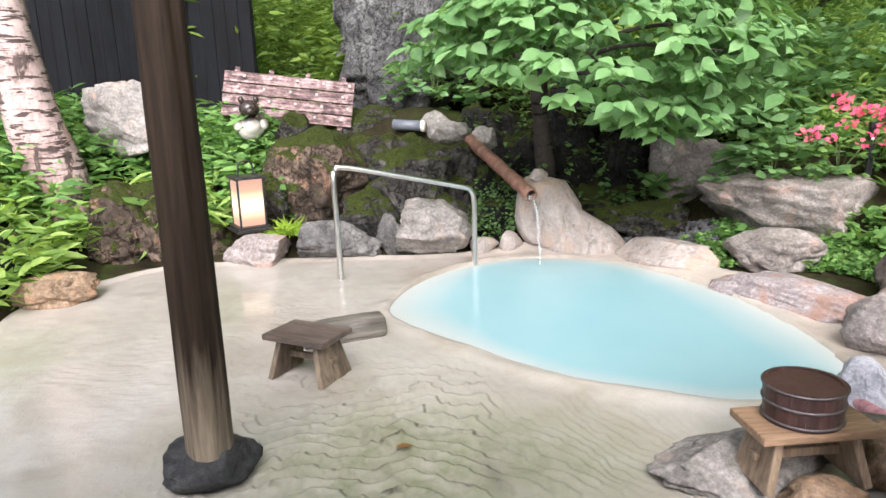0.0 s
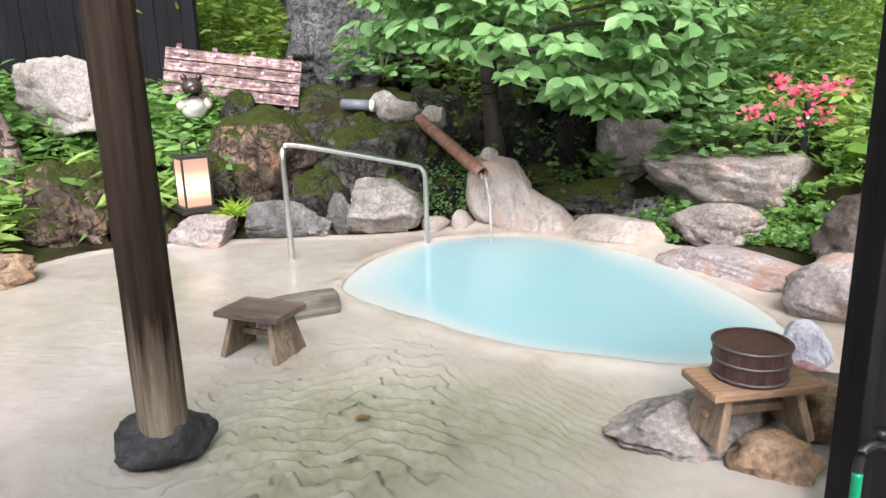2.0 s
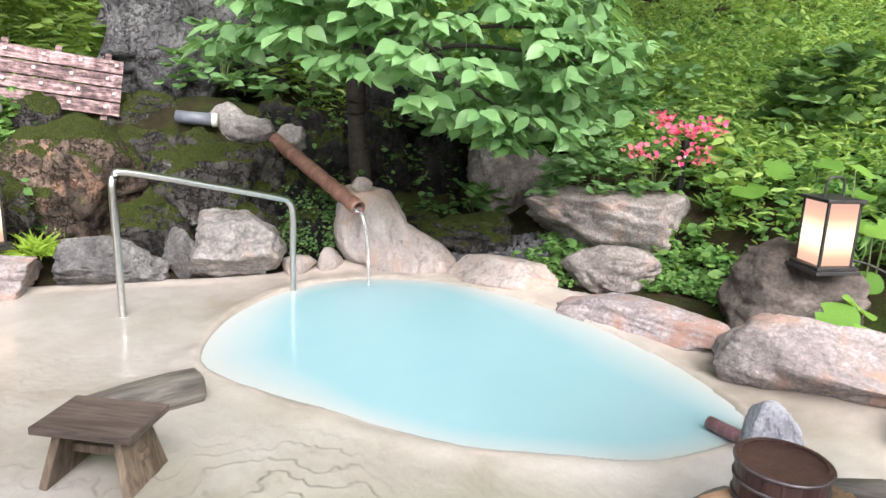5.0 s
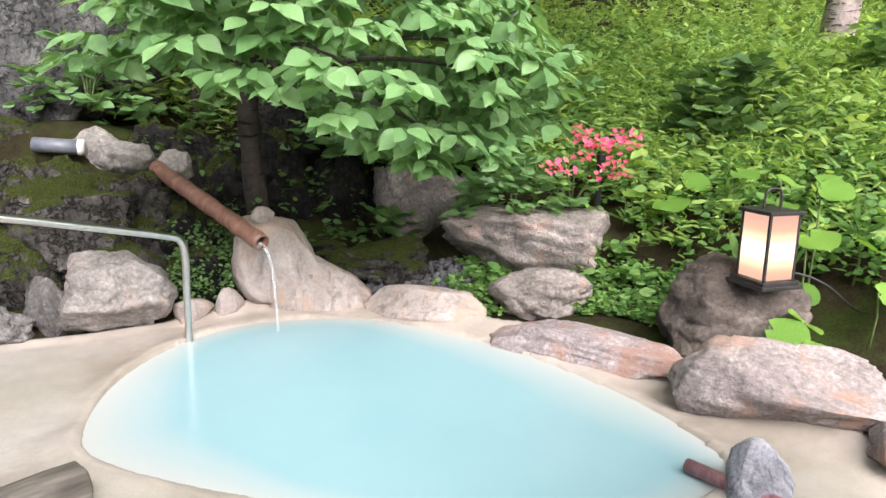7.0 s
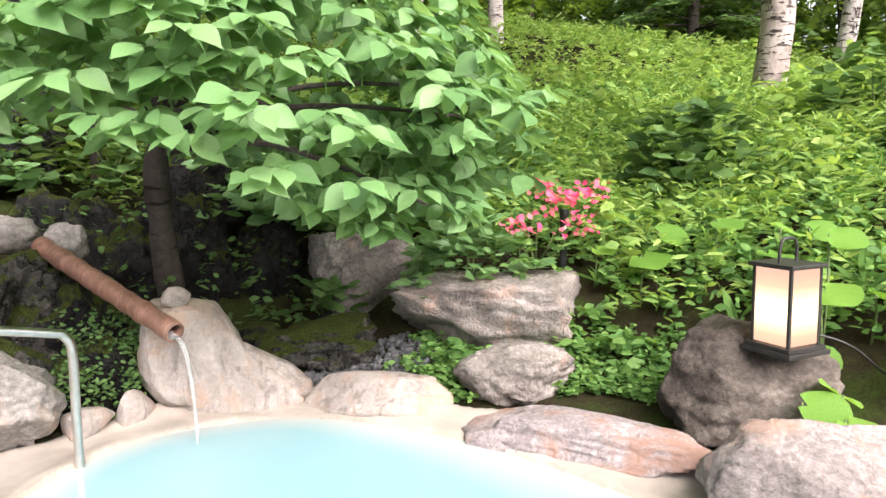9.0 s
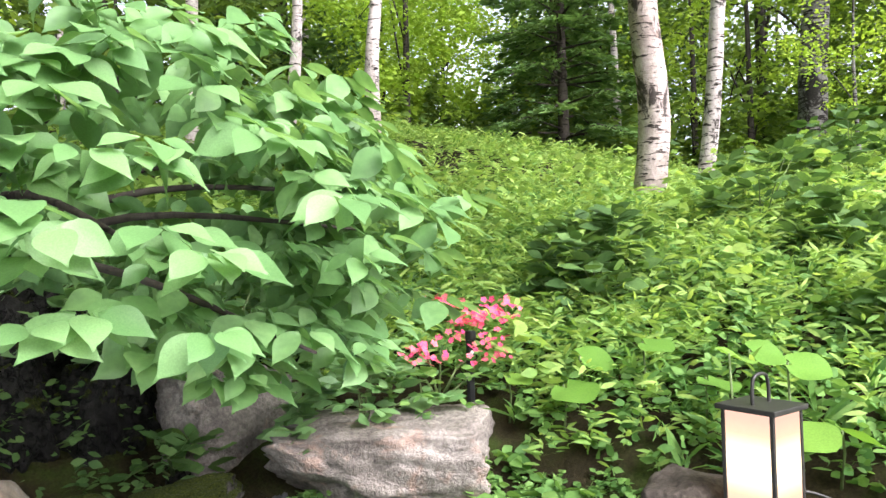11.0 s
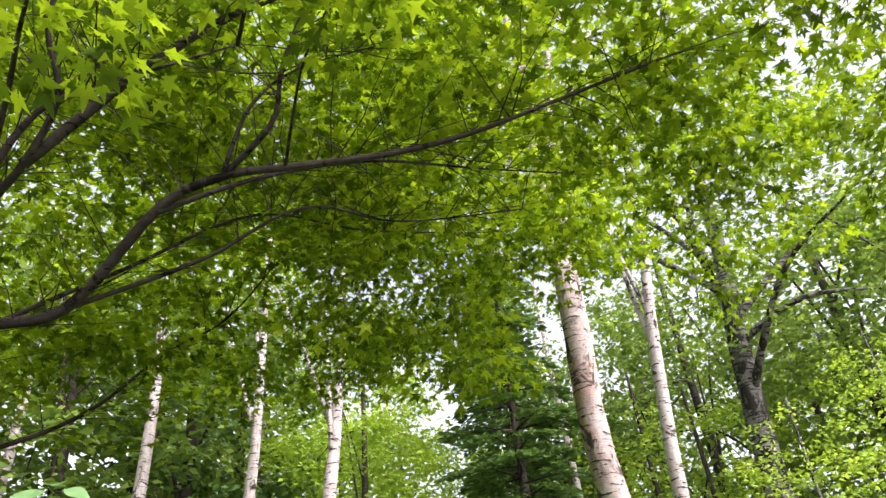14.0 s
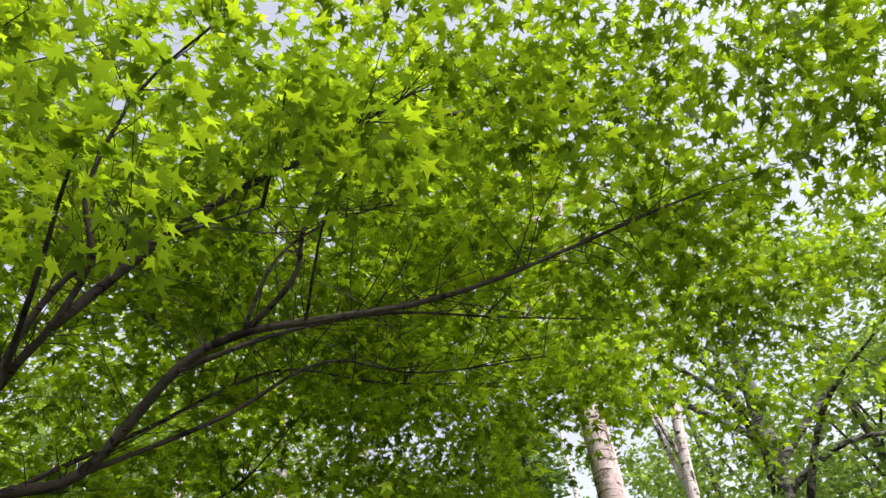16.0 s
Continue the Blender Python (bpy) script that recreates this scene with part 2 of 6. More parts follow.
LANCE = (np.array([(0, 0, 0), (-.11, .28, .03), (.11, .28, .03), (-.1, .62, 0), (.1, .62, 0), (0, 1, -.12)]), np.array([(0, 2, 1), (1, 2, 3), (3, 2, 4), (3, 4, 5)]))
ROUND = (np.array([(0, .12, -.05)] + [(.5 * math.sin(a), .42 - .52 * math.cos(a), .05 * math.cos(3 * a)) for a in np.linspace(.35, 2 * math.pi - .35, 14)]),
         np.array([(0, i, i + 1) for i in range(1, 14)]))


def maple_leaf():
    lobes = [(-118, .5), (-62, .82), (0, 1.0), (62, .82), (118, .5)]
    ring = [(-.04, -.05, 0)]
    for i, (a, r) in enumerate(lobes):
        w = radians(a)
        for da, rr in ((-11, .62), (0, 1.0), (11, .62)):
            q = w + radians(da)
            ring.append((math.sin(q) * r * rr * .62, .2 + math.cos(q) * r * rr * .62, -.05 * r * rr))
        if i < 4:
            q = radians((a + lobes[i + 1][0]) / 2)
            ring.append((math.sin(q) * .21, .2 + math.cos(q) * .21, .01))
    ring.append((.04, -.05, 0))
    V = [(0, .2, .02)] + ring
    return np.array(V), np.array([(0, i + 1, i) for i in range(1, len(ring))])


MAPLE = maple_leaf()


def big_leaf():
    """A broad leaf with a pointed tip, a folded midrib and slightly wavy sides."""
    v, f = [], []
    for i in range(9):
        t = i / 8
        w = (0.0, 0.17, 0.285, 0.33, 0.325, 0.265, 0.165, 0.055, 0.0)[i] + 0.004
        for u in (-1, -0.55, 0, 0.55, 1):
            v.append((u * w, t * 1.1, 0.2 * abs(u) * w + 0.014 * abs(u) * math.sin(9 * t + 2 * u) - 0.16 * t * t))
    for i in range(8):
        for j in range(4):
            a = i * 5 + j
            f += [(a, a + 1, a + 6), (a, a + 6, a + 5)]
    return np.array(v), np.array(f)


BIGLEAF = big_leaf()


def leaves(shape, pos, direction, normal, size):
    """Points and triangles of many leaves in one array."""
    tv, tf = shape
    pos, d, n = np.asarray(pos, float), np.asarray(direction, float), np.asarray(normal, float)
    d = d / (np.linalg.norm(d, axis=1, keepdims=True) + 1e-9)
    x = np.cross(d, n)
    x /= np.linalg.norm(x, axis=1, keepdims=True) + 1e-9
    z = np.cross(x, d)
    s = np.asarray(size, float)[:, None, None]
    V = pos[:, None] + s * (tv[None, :, 0:1] * x[:, None] + tv[None, :, 1:2] * d[:, None] + tv[None, :, 2:3] * z[:, None])
    F = tf[None] + (np.arange(len(pos)) * len(tv))[:, None, None]
    return V.reshape(-1, 3), F.reshape(-1, 3)


def leaf_mesh(name, shape, pos, direction, normal, size, mat, parent=None, label=""):
    V, F = leaves(shape, pos, direction, normal, size)
    return link_mesh(mesh_np(name, V, F), name, mat, parent, label, shape is OVATE or shape is BIGLEAF)


def unit(n, zlo=-1.0, zhi=1.0):
    z = rng.uniform(zlo, zhi, n)
    a = rng.uniform(0, 2 * math.pi, n)
    r = np.sqrt(1 - z * z)
    return np.stack([r * np.cos(a), r * np.sin(a), z], 1)


def vnoise(x, y, seed=0):
    """Smooth noise from -1 to 1 over arrays."""
    xi, yi = np.floor(x).astype(np.int64), np.floor(y).astype(np.int64)
    fx, fy = x - xi, y - yi
    fx, fy = fx * fx * (3 - 2 * fx), fy * fy * (3 - 2 * fy)

    def h(a, b):
        k = (a * 374761393 + b * 668265263 + seed * 974634777) & 0xFFFFFFFF
        k = ((k ^ (k >> 13)) * 1274126177) & 0xFFFFFFFF
        return ((k ^ (k >> 16)) & 0xFFFF) / 32767.5 - 1
    return (h(xi, yi) * (1 - fx) + h(xi + 1, yi) * fx) * (1 - fy) + (h(xi, yi + 1) * (1 - fx) + h(xi + 1, yi + 1) * fx) * fy


def fnoise(x, y, seed=0, octaves=4):
    out, a = 0, 1.0
    for i in range(octaves):
        out = out + a * vnoise(x * 2 ** i, y * 2 ** i, seed + i)
        a *= 0.5
    return out


def outline(pts, n=10):
    """A closed smooth line through corner points."""
    P = np.array(pts, float)
    k, out = len(P), []
    for i in range(k):
        p0, p1, p2, p3 = P[i - 1], P[i], P[(i + 1) % k], P[(i + 2) % k]
        for t in np.arange(n) / n:
            out.append(0.5 * (2 * p1 + (p2 - p0) * t + (2 * p0 - 5 * p1 + 4 * p2 - p3) * t * t + (3 * p1 - p0 - 3 * p2 + p3) * t ** 3))
    return np.array(out)


def signed(poly, x, y):
    """Distance to a closed line, negative inside."""
    shape = x.shape
    q = np.stack([x.ravel(), y.ravel()], 1)
    a, b = poly, np.roll(poly, -1, 0)
    best = np.full(len(q), 1e9)
    inside = np.zeros(len(q), bool)
    for p0, p1 in zip(a, b):
        e, w = p1 - p0, q - p0
        t = np.clip((w @ e) / (e @ e + 1e-12), 0, 1)
        best = np.minimum(best, ((w - t[:, None] * e) ** 2).sum(1))
        c = (p0[1] > q[:, 1]) != (p1[1] > q[:, 1])
        with np.errstate(divide="ignore", invalid="ignore"):
            xx = p0[0] + (q[:, 1] - p0[1]) * (p1[0] - p0[0]) / (p1[1] - p0[1])
        inside ^= c & (q[:, 0] < xx)
    d = np.sqrt(best)
    return np.where(inside, -d, d).reshape(shape)


def grid_mesh(name, xs, ys, Z):
    X, Y = np.meshgrid(xs, ys)
    V = np.stack([X, Y, Z], -1).reshape(-1, 3)
    nx, ny = len(xs), len(ys)
    i = (np.arange(ny - 1)[:, None] * nx + np.arange(nx - 1)[None]).ravel()
    return mesh_np(name, V, np.stack([i, i + 1, i + nx + 1, i + nx], 1))


# ---------- materials ----------
M_GRANITE = rock_mat("granite_grey", (0.06, 0.058, 0.057), (0.145, 0.138, 0.13), (0.28, 0.268, 0.25), 0.0, cracks=0.15)
M_BIG = rock_mat("granite_cliff", (0.04, 0.04, 0.041), (0.115, 0.114, 0.111), (0.24, 0.237, 0.23), 0.1, scale=1.15, cracks=0.5)
M_MOSSY = rock_mat("mossy_stone", (0.02, 0.019, 0.017), (0.065, 0.06, 0.053), (0.17, 0.16, 0.145), 0.5, cracks=0.8)
M_MOSSRUST = rock_mat("mossy_rust_stone", (0.03, 0.024, 0.018), (0.095, 0.07, 0.052), (0.24, 0.175, 0.135), 0.55, (0.25, 0.15, 0.1), 0.2, cracks=0.6)
# near-black: shade under the shrub is put into this dark wet stone's colour
M_DARK = rock_mat("dark_stone_with_shade", (0.0077, 0.00715, 0.0066), (0.0198, 0.0187, 0.0171), (0.044, 0.0418, 0.0385), 0.3, cracks=0.8)
M_PALE = rock_mat("limed_stone", (0.22, 0.188, 0.167), (0.36, 0.315, 0.285), (0.47, 0.43, 0.4), 0.0, (0.35, 0.25, 0.19), 0.36, rough=0.5, grain=0.35)
M_WHITE = rock_mat("pale_boulder", (0.14, 0.127, 0.114), (0.26, 0.24, 0.218), (0.42, 0.395, 0.365), 0.0, (0.33, 0.25, 0.2), 0.2, streaks=0.3)
M_BANK = rock_mat("bank_stone", (0.09, 0.077, 0.068), (0.23, 0.203, 0.182), (0.4, 0.36, 0.328), 0.0, (0.33, 0.23, 0.185), 0.15, cracks=0.08, streaks=0.2)
M_PINK = rock_mat("pink_stone", (0.16, 0.135, 0.124), (0.28, 0.245, 0.228), (0.39, 0.355, 0.335), 0.0, (0.301, 0.192, 0.143), 0.3, streaks=0.15)
M_RED = rock_mat("red_slab", (0.216, 0.18, 0.18), (0.324, 0.281, 0.274), (0.41, 0.382, 0.382), 0.0, (0.3, 0.18, 0.135), 0.4, streaks=0.12)
M_BROWN = rock_mat("brown_boulder", (0.045, 0.037, 0.031), (0.1, 0.083, 0.07), (0.21, 0.18, 0.155), 0.0, streaks=0.2)
M_ORANGE = rock_mat("orange_stone", (0.144, 0.101, 0.0648), (0.302, 0.209, 0.137), (0.432, 0.338, 0.259), 0.0, (0.396, 0.216, 0.115), 0.3)
M_BLUE = rock_mat("blue_white_stone", (0.1, 0.105, 0.12), (0.42, 0.42, 0.45), (0.55, 0.55, 0.58), 0.0, scale=1.9, grain=0.5)

M_SHRUB = leaf_mat("shrub_leaf", (0.11, 0.225, 0.084), (0.157, 0.295, 0.117), (0.21, 0.36, 0.155), 0.4, 0.45, 0.5)
M_SASA = leaf_mat("bamboo_grass_leaf", (0.135, 0.25, 0.06), (0.235, 0.37, 0.095), (0.35, 0.475, 0.14), 0.5)
M_LOW = leaf_mat("ground_cover_leaf", (0.07, 0.165, 0.045), (0.135, 0.265, 0.072), (0.21, 0.36, 0.105), 0.42)
M_BROAD = leaf_mat("broad_leaf", (0.1, 0.21, 0.035), (0.14, 0.28, 0.045), (0.19, 0.34, 0.06), 0.4)
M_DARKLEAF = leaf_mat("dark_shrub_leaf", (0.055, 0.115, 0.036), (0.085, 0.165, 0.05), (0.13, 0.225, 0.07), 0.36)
M_MAPLE = leaf_mat("maple_leaf", (0.05, 0.09, 0.006), (0.13, 0.2, 0.01), (0.27, 0.36, 0.016), 0.64, 0.45, 0.25, (1.45, 1.55, 0.4))
M_FOREST = leaf_mat("forest_leaf", (0.075, 0.135, 0.03), (0.135, 0.22, 0.045), (0.21, 0.31, 0.062), 0.5)
M_LIME = leaf_mat("lime_leaf", (0.2, 0.32, 0.035), (0.27, 0.41, 0.05), (0.36, 0.5, 0.075), 0.5)
M_CONIFER = leaf_mat("conifer_leaf", (0.06, 0.12, 0.04), (0.1, 0.185, 0.06), (0.15, 0.25, 0.085), 0.42)
M_FLOWER = leaf_mat("azalea_petal", (0.68, 0.06, 0.2), (0.78, 0.11, 0.25), (0.8, 0.2, 0.25), 0.35)
M_STEM = plain_mat("green_stem", (0.06, 0.1, 0.03), (0.12, 0.16, 0.05), 0.6)
M_TWIG = plain_mat("brown_twig", (0.05, 0.035, 0.025), (0.1, 0.075, 0.055), 0.8)

# ---------- ground, deck, pool ----------
POOL = outline([(-0.40, 4.43), (-0.22, 5.05), (0.22, 5.55), (0.75, 5.7), (1.36, 5.45), (1.8, 4.74), (1.98, 4.0), (1.99, 3.4), (1.85, 3.0),
                (1.37, 2.9), (1.04, 2.99), (0.56, 3.23), (0.27, 3.52), (0.0, 3.8), (-0.25, 4.08)], 6)
BASIN = outline([(-3.3, -1.9), (-3.1, 1.5), (-2.95, 3.2), (-2.9, 4.2), (-2.95, 4.7), (-2.72, 5.3), (-2.35, 5.72), (-1.42, 5.85), (-0.49, 5.85),
                 (0.3, 5.9), (0.85, 5.95), (1.5, 5.7), (2.0, 4.95), (2.3, 4.15), (2.5, 3.4), (2.45, 2.6), (2.3, 2.0), (2.5, 1.0), (2.5, -1.9)], 4)
RISE_D = [-0.4, -0.05, 0.12, 0.5, 0.85, 1.25, 2.0, 4.0, 6.0, 9.0, 11.5, 16.0, 40.0, 900.0]
RISE_H = [-0.8, -0.3, 0.02, 0.08, 0.16, 0.5, 0.8, 1.4, 1.95, 2.9, 4.2, 4.7, 5.2, 9.0]


def ground_height(x, y):
    x, y = np.asarray(x, float), np.asarray(y, float)
    d = signed(BASIN, x, y)
    z = np.interp(d, RISE_D, RISE_H)
    az = np.degrees(np.arctan2(x - 0.3, y - 2.8))
    low = np.interp(az, [42, 56, 66, 76, 95], [1.0, 0.7, 0.4, 0.6, 0.5])
    z = np.where(z > 1.95, 1.95 + (z - 1.95) * low, z)
    out = np.clip(d / 0.6, 0, 1)
    z = z + out * (0.45 * np.exp(-(((x + 0.6) / 1.6) ** 2 + ((y - 7.6) / 0.8) ** 2)) + 0.05 * fnoise(x * 0.9, y * 0.9, 3))
    flat = np.clip((y - 0.5) / 2.0, 0, 1)
    return np.where(d > 0, z * flat + (1 - flat) * 0.03, z)


def axis(lo, hi, step, far):
    near = np.arange(lo, hi + step, step)
    grow = np.cumsum(step * 1.28 ** np.arange(1, 40))
    grow = grow[grow < far]
    return np.concatenate([lo - grow[::-1], near, hi + grow])


M = Mat("forest_soil")
v = M.coords()
soil = M.noise(v, 3.0, 6, 0.65)
bits = M.noise(v, 60, 4, 0.7)
col = M.ramp(soil, [(0.3, (0.011, 0.009, 0.006)), (0.5, (0.026, 0.022, 0.012)), (0.66, (0.03, 0.045, 0.011))])
col = M.mix(0.7, col, M.ramp(bits, [(0.3, (0.4, 0.4, 0.4)), (0.7, (1.6, 1.5, 1.3))]), "MULTIPLY")
M.surface(col, 0.95, M.bump(bits, 0.8, 0.02), spec=0.08)
gx, gy = axis(-6, 13, 0.12, 420), axis(-3, 18, 0.12, 420)
GX, GY = np.meshgrid(gx, gy)
ground = link_mesh(grid_mesh("ground", gx, gy, ground_height(GX, GY)), "ground", M.m)
tagged(ground, "dark forest soil rising into a green hillside", "ground", kind="structure")

M = Mat("mineral_crust")
v = M.coords()
wide = M.noise(v, 1.1, 5, 0.6, 0.5)
mid = M.noise(v, 7.0, 5, 0.65, 0.3)
fine = M.noise(v, 70, 4, 0.7)
col = M.ramp(wide, [(0.3, (0.25, 0.22, 0.182)), (0.48, (0.35, 0.324, 0.286)), (0.7, (0.42, 0.4, 0.37))])
col = M.mix(0.5, col, M.ramp(mid, [(0.3, (0.78, 0.76, 0.7)), (0.7, (1.08, 1.06, 1.04))]), "MULTIPLY")
att = M.node("ShaderNodeAttribute")
att.attribute_name = "algae"
col = M.mix(M.math("MULTIPLY", att.outputs["Fac"], M.ramp(mid, [(0.3, (0.35, 0.35, 0.35)), (0.7, (1, 1, 1))])), col, (0.15, 0.157, 0.09))
col = M.mix(0.35, col, M.ramp(fine, [(0.3, (0.8, 0.78, 0.75)), (0.7, (1.1, 1.1, 1.1))]), "MULTIPLY")
rim_att = M.node("ShaderNodeAttribute")
rim_att.attribute_name = "rust"
col = M.mix(M.math("MULTIPLY", rim_att.outputs["Fac"], M.ramp(mid, [(0.35, (0.2, 0.2, 0.2)), (0.65, (0.9, 0.9, 0.9))])), col, (0.44, 0.37, 0.315))
# shade of the terrace steps, painted into the crust as dark lines
step_shade = M.node("ShaderNodeAttribute")
step_shade.attribute_name = "step_shade"
col = M.mix(step_shade.outputs["Fac"], col, (0.05, 0.046, 0.03))
M.surface(col, 0.45, M.bump(M.math("ADD", mid, M.math("MULTIPLY", fine, 0.4)), 0.45, 0.01), coat=M.math("SUBTRACT", 0.8, M.math("MULTIPLY", step_shade.outputs["Fac"], 2.0), True), coat_rough=0.05)
M_CRUST = M.m

dx = np.concatenate([np.arange(-4.2, -1.3, 0.03), np.arange(-1.3, 1.0, 0.0068), np.arange(1.0, 3.4, 0.03)])
dy = np.concatenate([np.arange(-2.3, 2.0, 0.035), np.arange(2.0, 3.7, 0.0068), np.arange(3.7, 5.0, 0.0125), np.arange(5.0, 6.7, 0.028)])
DX, DY = np.meshgrid(dx, dy)
dpool, dbasin = signed(POOL, DX, DY), signed(BASIN, DX, DY)
dz = 0.002 + np.clip(dpool / 0.7, 0, 1) * -0.03 * np.clip((4.9 - DY) / 1.5, 0, 1) + 0.004 * fnoise(DX * 2.2, DY * 2.2, 11) + 0.0012 * fnoise(DX * 14, DY * 14, 12)
area = np.exp(-(((DX + 0.36) / 0.75) ** 2 + ((DY - 2.62) / 0.8) ** 2) ** 2) / (1 + np.exp(np.clip((DX - 0.16 + 0.05 * fnoise(DX * 4, DY * 4, 26, 2)) / 0.02, -40, 40)))
area = np.maximum(area, 0.28 * np.exp(-(((DX - 0.5) / 0.45) ** 2 + ((DY - 2.3) / 0.5) ** 2)))
area = np.maximum(area, 0.3 * np.exp(-(((DX + 1.35) / 0.8) ** 2 + ((DY - 3.7) / 0.9) ** 2)))
area = area * np.clip(0.8 + 0.8 * fnoise(DX * 2.6 + 7, DY * 3.5, 25, 3), 0.0, 1.2)
# rimstone terraces: each small basin ends in a scalloped lip with painted shade behind it
warp = 0.13 * np.abs(fnoise(DX * 3.0, DY * 1.6, 21, 2)) + 0.05 * np.abs(fnoise(DX * 10, DY * 7, 29, 3)) + 0.09 * fnoise(DX * 1.6, DY * 1.3, 22, 2)
saw = (DX * 0.5 + DY * 0.87 + warp) * (11.0 + 3.0 * vnoise(DX * 0.8, DY * 0.8, 23))
saw = saw - np.floor(saw)
step = np.interp(saw, [0, 0.45, 0.84, 0.95, 1.0], [0.0, 0.3, 0.85, 0.0, 0.0])
shade_line = np.exp(-((saw - 0.89) / 0.065) ** 2)
dz = dz + area * 0.016 * (1 + 0.25 * fnoise(DX * 5, DY * 5, 27, 2)) * (step - 0.5)
lip = 0.016 * np.exp(-((dpool - 0.05) / 0.07) ** 2) * (1 + 0.5 * fnoise(DX * 6, DY * 6, 31, 2))
dz = np.where(dpool < 0, -0.004 - 0.55 * (1 - np.exp(np.minimum(dpool, 0) / 0.5)) , dz + lip)
far_side = np.clip((DX * 0.55 + DY * 0.35 - 2.15) / 0.35, 0, 1)
dz = dz + np.where(dpool > 0, far_side * 0.2 * np.clip(dpool - 0.05, 0, 0.5) * (1 + 0.4 * fnoise(DX * 3, DY * 3, 41, 3)), 0)
dz = dz + 0.2 * np.clip(dbasin + 0.05, 0, 0.12) - 0.9 * np.clip(dbasin - 0.05, 0, 0.4)
deck = link_mesh(grid_mesh("bath_deck", dx, dy, dz), "bath_deck", M_CRUST)
al = deck.data.attributes.new("algae", "FLOAT", "POINT")
alg = np.clip(1.25 * np.exp(-(((DX + 0.1) / 0.75) ** 2 + ((DY - 2.5) / 0.6) ** 2)) + 0.25 * fnoise(DX * 1.6, DY * 1.6, 51), 0, 1)
# painted shade behind each lip, and one dark streak at the right edge
jo = deck.data.attributes.new("step_shade", "FLOAT", "POINT")
jo.data.foreach_set("value", (0.9 * np.clip(area * 1.4, 0, 1) * shade_line * np.clip(0.75 + 0.9 * fnoise(DX * 3.5, DY * 3.5, 28, 2), 0, 1) + 0.5 * np.exp(-((DX - 0.14 - 0.15 * (2.45 - DY)) / 0.035) ** 2 - ((DY - 2.42) / 0.16) ** 2)).ravel().astype(np.float32))
al.data.foreach_set("value", alg.ravel().astype(np.float32))
ru = deck.data.attributes.new("rust", "FLOAT", "POINT")
rust = np.exp(-((dpool - 0.14) / 0.12) ** 2) * np.clip((DX * 0.5 + DY * 0.5 - 2.5) / 0.5, 0, 1) + np.clip(1 + (dbasin - 0.02) / 0.35, 0, 1) * 0.7 + 0.75 * np.exp(-((dpool - 0.035 - 0.02 * fnoise(DX * 4, DY * 4, 33, 2)) / 0.014) ** 2)
ru.data.foreach_set("value", np.clip(rust, 0, 1).ravel().astype(np.float32))
tagged(deck, "wet cream mineral crust with rippled terraces round the pool", "bath deck", kind="structure")

M = Mat("milky_water")
att = M.node("ShaderNodeAttribute")
att.attribute_name = "depth"
cloud = M.noise(M.coords(), 1.6, 3, 0.5)
deep = M.mix(cloud, (0.192, 0.338, 0.362), (0.238, 0.374, 0.39))
col = M.mix(M.ramp(att.outputs["Fac"], [(0.0, (0.1, 0.1, 0.1)), (0.3, (0.5, 0.5, 0.5)), (1.0, (1, 1, 1))]), (0.4, 0.4, 0.365), deep)
M.surface(col, 0.16, M.bump(M.noise(M.coords((1, 1, 1)), 9, 3, 0.5), 0.05, 0.01), ior=1.33)
wx, wy = np.arange(-0.6, 2.25, 0.04), np.arange(2.75, 5.9, 0.04)
WX, WY = np.meshgrid(wx, wy)
wd = signed(POOL, WX, WY)
nx = len(wx)
keep = []
for j in range(len(wy) - 1):
    for i in range(nx - 1):
        if wd[j, i] < 0.045:
            k = j * nx + i
            keep.append((k, k + 1, k + nx + 1, k + nx))
me = mesh_np("pool_water", np.stack([WX, WY, np.full_like(WX, 0.0)], -1).reshape(-1, 3), keep)
water = link_mesh(me, "pool_water", M.m)
a = water.data.attributes.new("depth", "FLOAT", "POINT")
a.data.foreach_set("value", np.clip(-wd / (0.17 + 0.45 * np.clip((0.3 - WX) / 0.6, 0, 1) + 0.26 * np.clip((WX - 1.2) / 0.5, 0, 1) * np.clip((WY - 3.1) / 0.6, 0, 1)), 0, 1).ravel().astype(np.float32))
tagged(water, "milky turquoise hot spring water in the pool", "water", kind="structure")

# ---------- shelter over the bather: roof, back wall, round post, black door post ----------
M_BLACKWOOD = wood_mat("black_stained_wood", (0.005, 0.005, 0.0055), (0.014, 0.013, 0.014), (1, 1, 14), 0.6, spec=0.12)
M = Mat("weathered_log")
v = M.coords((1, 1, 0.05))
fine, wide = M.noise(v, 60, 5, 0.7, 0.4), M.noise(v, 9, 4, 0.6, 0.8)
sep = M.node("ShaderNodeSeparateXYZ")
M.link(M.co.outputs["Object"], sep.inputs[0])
# the log's colour turns paler towards its foot, broken up by the wide noise
foot_tone = M.math("ADD", M.math("MULTIPLY", sep.outputs["Z"], -1.0), M.math("MULTIPLY", wide, 1.1))
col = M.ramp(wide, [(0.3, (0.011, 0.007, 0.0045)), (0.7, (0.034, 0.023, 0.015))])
col = M.mix(M.ramp(foot_tone, [(-0.0, (0, 0, 0)), (0.62, (1, 1, 1))]), col, (0.27, 0.225, 0.165))
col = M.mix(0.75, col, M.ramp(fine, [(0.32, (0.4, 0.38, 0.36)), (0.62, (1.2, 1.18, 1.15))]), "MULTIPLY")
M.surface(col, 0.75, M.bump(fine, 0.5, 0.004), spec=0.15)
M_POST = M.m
M_PLASTER = plain_mat("dim_plaster", (0.3, 0.28, 0.25), (0.4, 0.38, 0.34), 0.9, scale=6)
